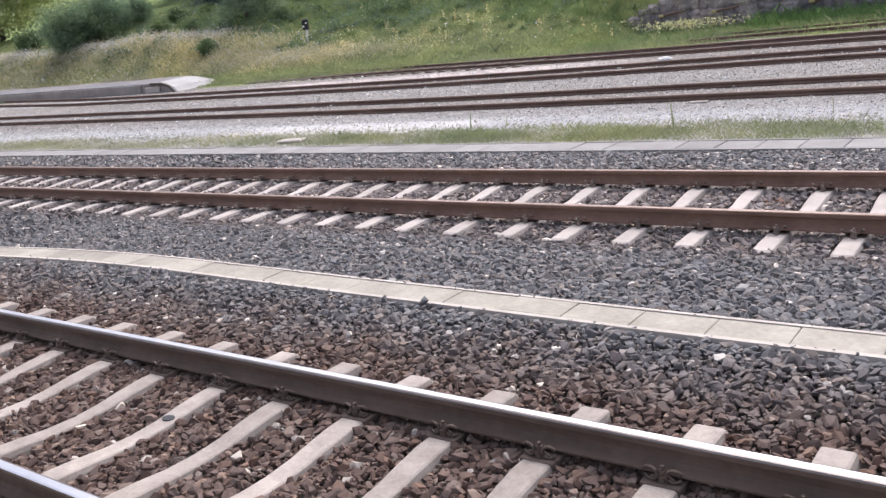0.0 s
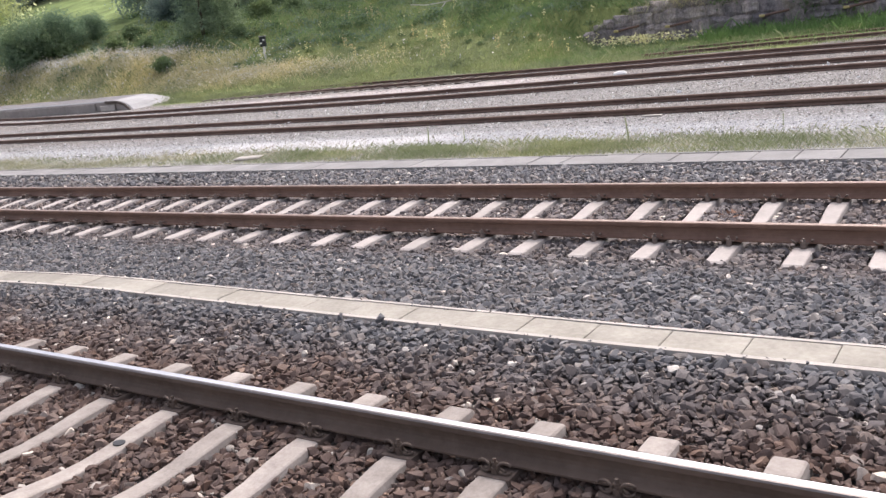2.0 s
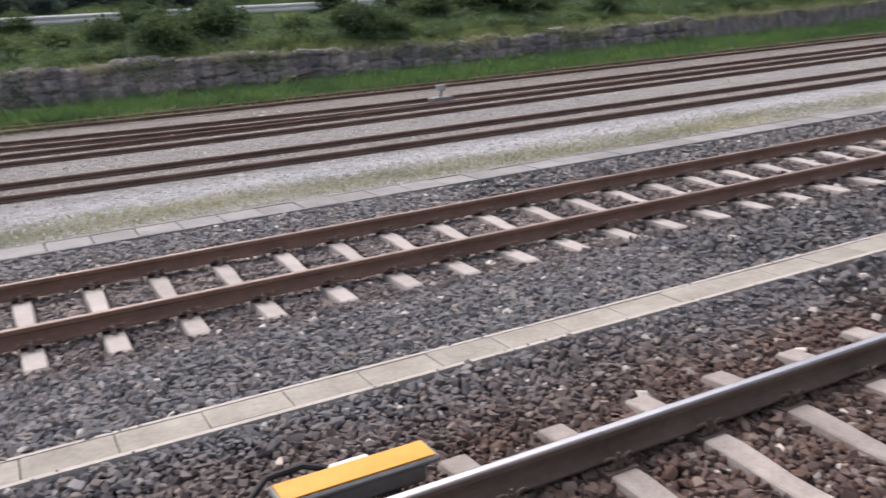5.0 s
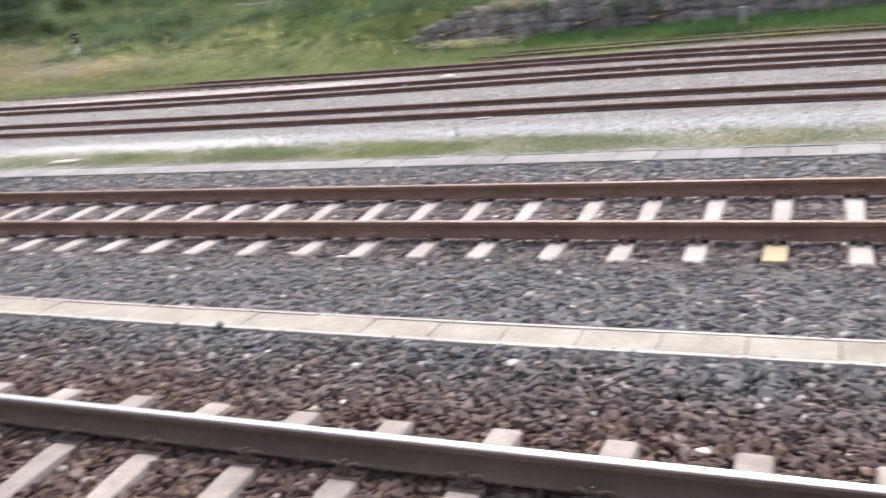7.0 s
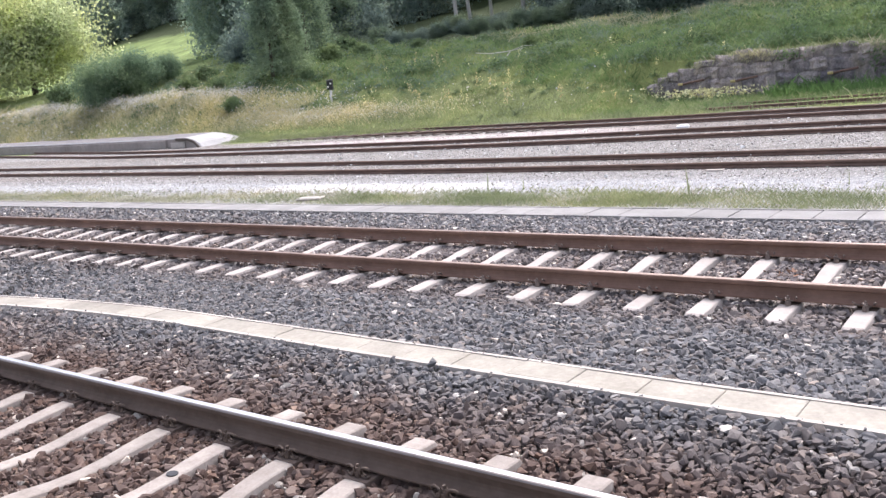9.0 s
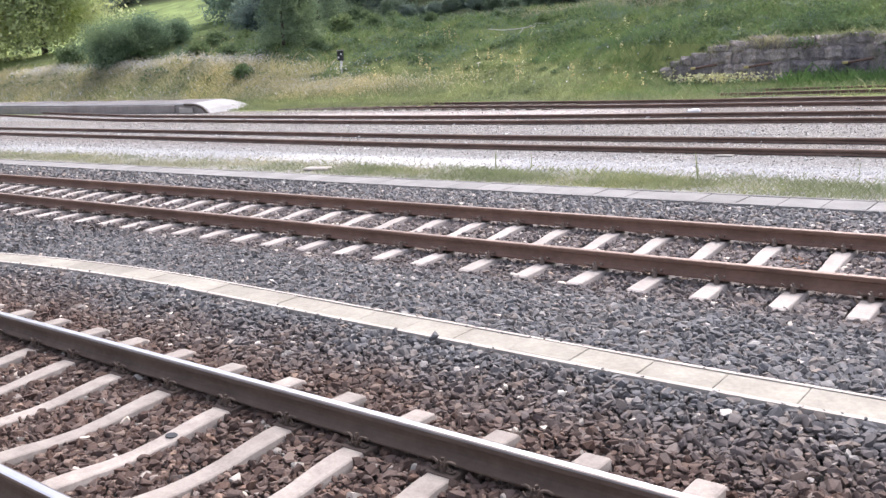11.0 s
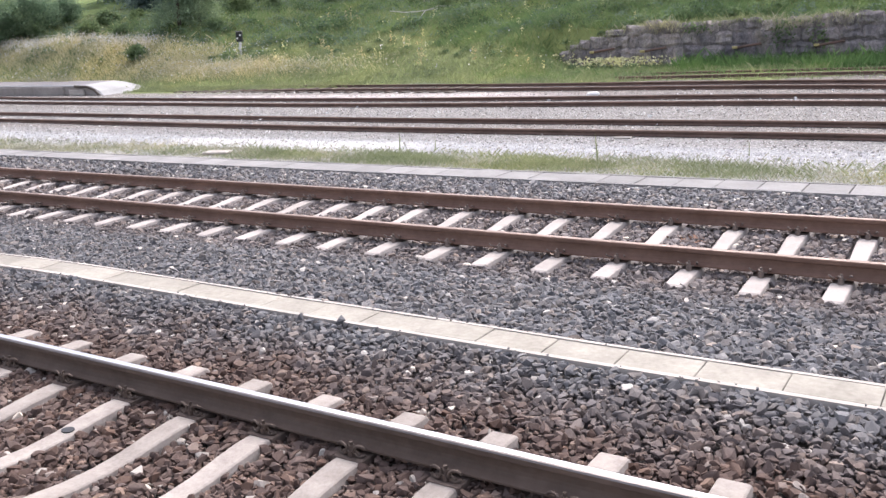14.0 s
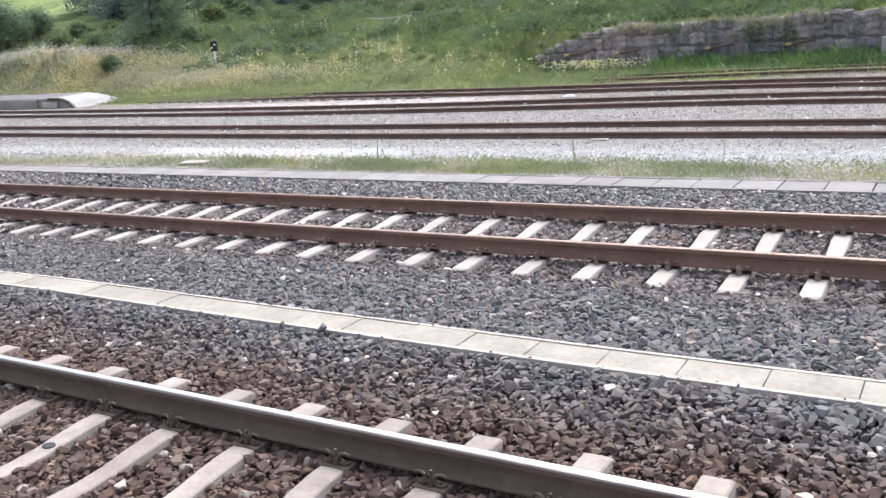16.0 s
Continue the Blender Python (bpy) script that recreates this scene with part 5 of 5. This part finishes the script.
block(b, (-0.17, -0.15, 0.0), (0.17, 0.15, 0.08), 0.025)
block(b, (-0.08, -0.09, 0.075), (0.13, 0.09, 0.105), 0.015)
white = tagged(new("white_block", bm_mesh("white_block", b, WHITE)), "small white concrete block lying between sidings", "block")
white.matrix_basis = pose(-7.3, 19.2, 0.0, 0, 0, 20)
b = bmesh.new()
block(b, (-0.26, -0.14, 0.0), (0.26, 0.14, 0.05), 0.02)
flat = tagged(new("flat_stone", bm_mesh("flat_stone", b, LIP)), "pale flat stone slab in the dry grass", "stone")
flat.matrix_basis = pose(-10.5, 8.6, -0.02, 0, 0, 15)
P = np.stack([rng.normal(-0.35, 0.10, 36), rng.normal(4.98, 0.08, 36)], 1)
scatter("rusty_chips", P, 0.022, FAR_ROCK, np.full(36, -0.045), ORANGE, "orange rust flakes on the ballast inside the second track")

# ---- old timber ends showing where a siding sinks into grass ----
tb = bmesh.new()
block(tb, (-0.12, -1.25, -0.12), (0.12, 1.25, 0.05), 0.015)
TIMBER_MESH = bm_mesh("timber_sleeper", tb, TIMBER)
for i in range(24):
    x = -26.5 + i * 0.6
    ob = tagged(new("timber_sleeper", TIMBER_MESH), "dark weathered timber sleeper half buried in grass", "sleeper", "timber sleepers of the siding")
    ob.matrix_basis = pose(x, siding_y(5, x), -0.015, 0, 0, rng.uniform(-2, 2))

# ---- roadside barrier above the wall ----
barrier = tagged(new("guard_rail"), "pale galvanised steel guard rail along the top of the bank", "guard rail")
b = bmesh.new()
gy = 33.0
prof = [(0.0, 0.0), (-0.05, 0.05), (-0.05, 0.10), (0.0, 0.15), (0.0, 0.18), (-0.05, 0.23), (-0.05, 0.28), (0.0, 0.33), (0.02, 0.33), (0.02, 0.0)]
rws = [[b.verts.new((x, gy + p, 3.12 - 0.012 * x + q)) for p, q in prof] for x in (-2, 4, 10, 18, 26, 34, 45)]
for a, c in zip(rws, rws[1:]):
    for k in range(len(prof)):
        b.faces.new((a[k], a[(k + 1) % len(prof)], c[(k + 1) % len(prof)], c[k]))
part("beam", bm_mesh("guard_beam", b, WHITE), barrier)
pb = bmesh.new()
block(pb, (-0.05, 0.02, -1.2), (0.05, 0.12, 0.3), 0.005)
GPOST = bm_mesh("guard_post", pb, METAL_GREY)
for x in np.arange(-1.5, 45, 3.0):
    part("post", GPOST, barrier, m=pose(float(x), gy, 3.12 - 0.012 * float(x)))

# ---- brackets and a marker along the wall ----
for x, z in ((-10.98, 0.75), (-9.06, 0.72), (-5.83, 0.74), (-3.25, 0.73), (12.37, 0.6), (21.95, 0.55)):
    stub = tagged(new("wall_pipe"), "rusty pipe stub with a yellow end on the stone wall", "pipe", "pipe stubs")
    stub.matrix_basis = pose(x, 27.95, z)
    b = bmesh.new()
    tube(b, [(0.12, -0.06, 0.0), (0.45, -0.05, 0.05), (0.85, 0.08, 0.10)], 0.04, 8)
    part("pipe", bm_mesh("wall_pipe", b, RAIL_OLD), stub)
    b = bmesh.new()
    block(b, (-0.06, -0.11, -0.045), (0.12, 0.0, 0.045), 0.02)
    part("end_cap", bm_mesh("pipe_cap", b, YELLOW_PALE), stub, "faded yellow end")
b = bmesh.new()
block(b, (-0.1, -0.08, 0), (0.1, 0.08, 0.75), 0.02)
mark = tagged(new("marker_post", bm_mesh("marker_post", b, RAMP)), "short grey concrete marker post in the grass", "post")
mark.matrix_basis = pose(-0.3, 27.0, 0.1)

# fallen pale branches on the bank
b = bmesh.new()
tube(b, [(-1.2, 0, 0.0), (-0.5, 0.05, -0.04), (0.1, 0.0, 0.02), (0.6, 0.0, 0.10), (1.2, 0.1, 0.22)], [0.02, 0.028, 0.032, 0.026, 0.012], 6)
tube(b, [(0.5, 0.0, 0.08), (0.2, -0.3, -0.35), (-0.3, -0.5, -0.75)], [0.03, 0.025, 0.012], 6)
tube(b, [(0.6, 0.0, 0.10), (1.1, -0.1, 0.30), (1.7, -0.15, 0.32)], [0.03, 0.02, 0.01], 6)
tube(b, [(1.0, 0.05, 0.18), (0.9, -0.3, -0.3), (0.75, -0.6, -0.9)], [0.025, 0.02, 0.01], 6)
branch = tagged(new("fallen_branch", bm_mesh("fallen_branch", b, DEADWOOD)), "bleached fallen branch lying on the green bank", "branch")
bx, by, _ = az(33.6, 44)
branch.matrix_basis = pose(bx, by, float(ground_height(bx, by)) + 0.36, 0, 5, 30)

# ---- pale board by the siding and a point lever ----
b = bmesh.new()
block(b, (-0.15, -0.05, 0.0), (0.15, 0.05, 0.03), 0.008)
board = tagged(new("board", bm_mesh("board", b, LIP)), "pale weathered board lying against a siding rail", "board")
board.matrix_basis = pose(-3.5, 11.4, 0.0, 0, 0, 4)
lever = tagged(new("point_lever"), "grey point lever box standing beside the turnout", "point lever")
lever.matrix_basis = pose(13.5, 18.6, 0.0)
b = bmesh.new()
block(b, (-0.3, -0.2, 0.0), (0.3, 0.2, 0.14), 0.02)
part("base", bm_mesh("lever_base", b, METAL_GREY), lever)
b = bmesh.new()
tube(b, [(0, 0, 0.1), (0.05, 0, 0.34)], 0.03, 8)
part("handle", bm_mesh("lever_handle", b, CLIP), lever)
b = bmesh.new()
block(b, (-0.09, -0.07, 0.30), (0.15, 0.07, 0.46), 0.02)
part("weight", bm_mesh("lever_weight", b, RAMP), lever, "pale grey counterweight")
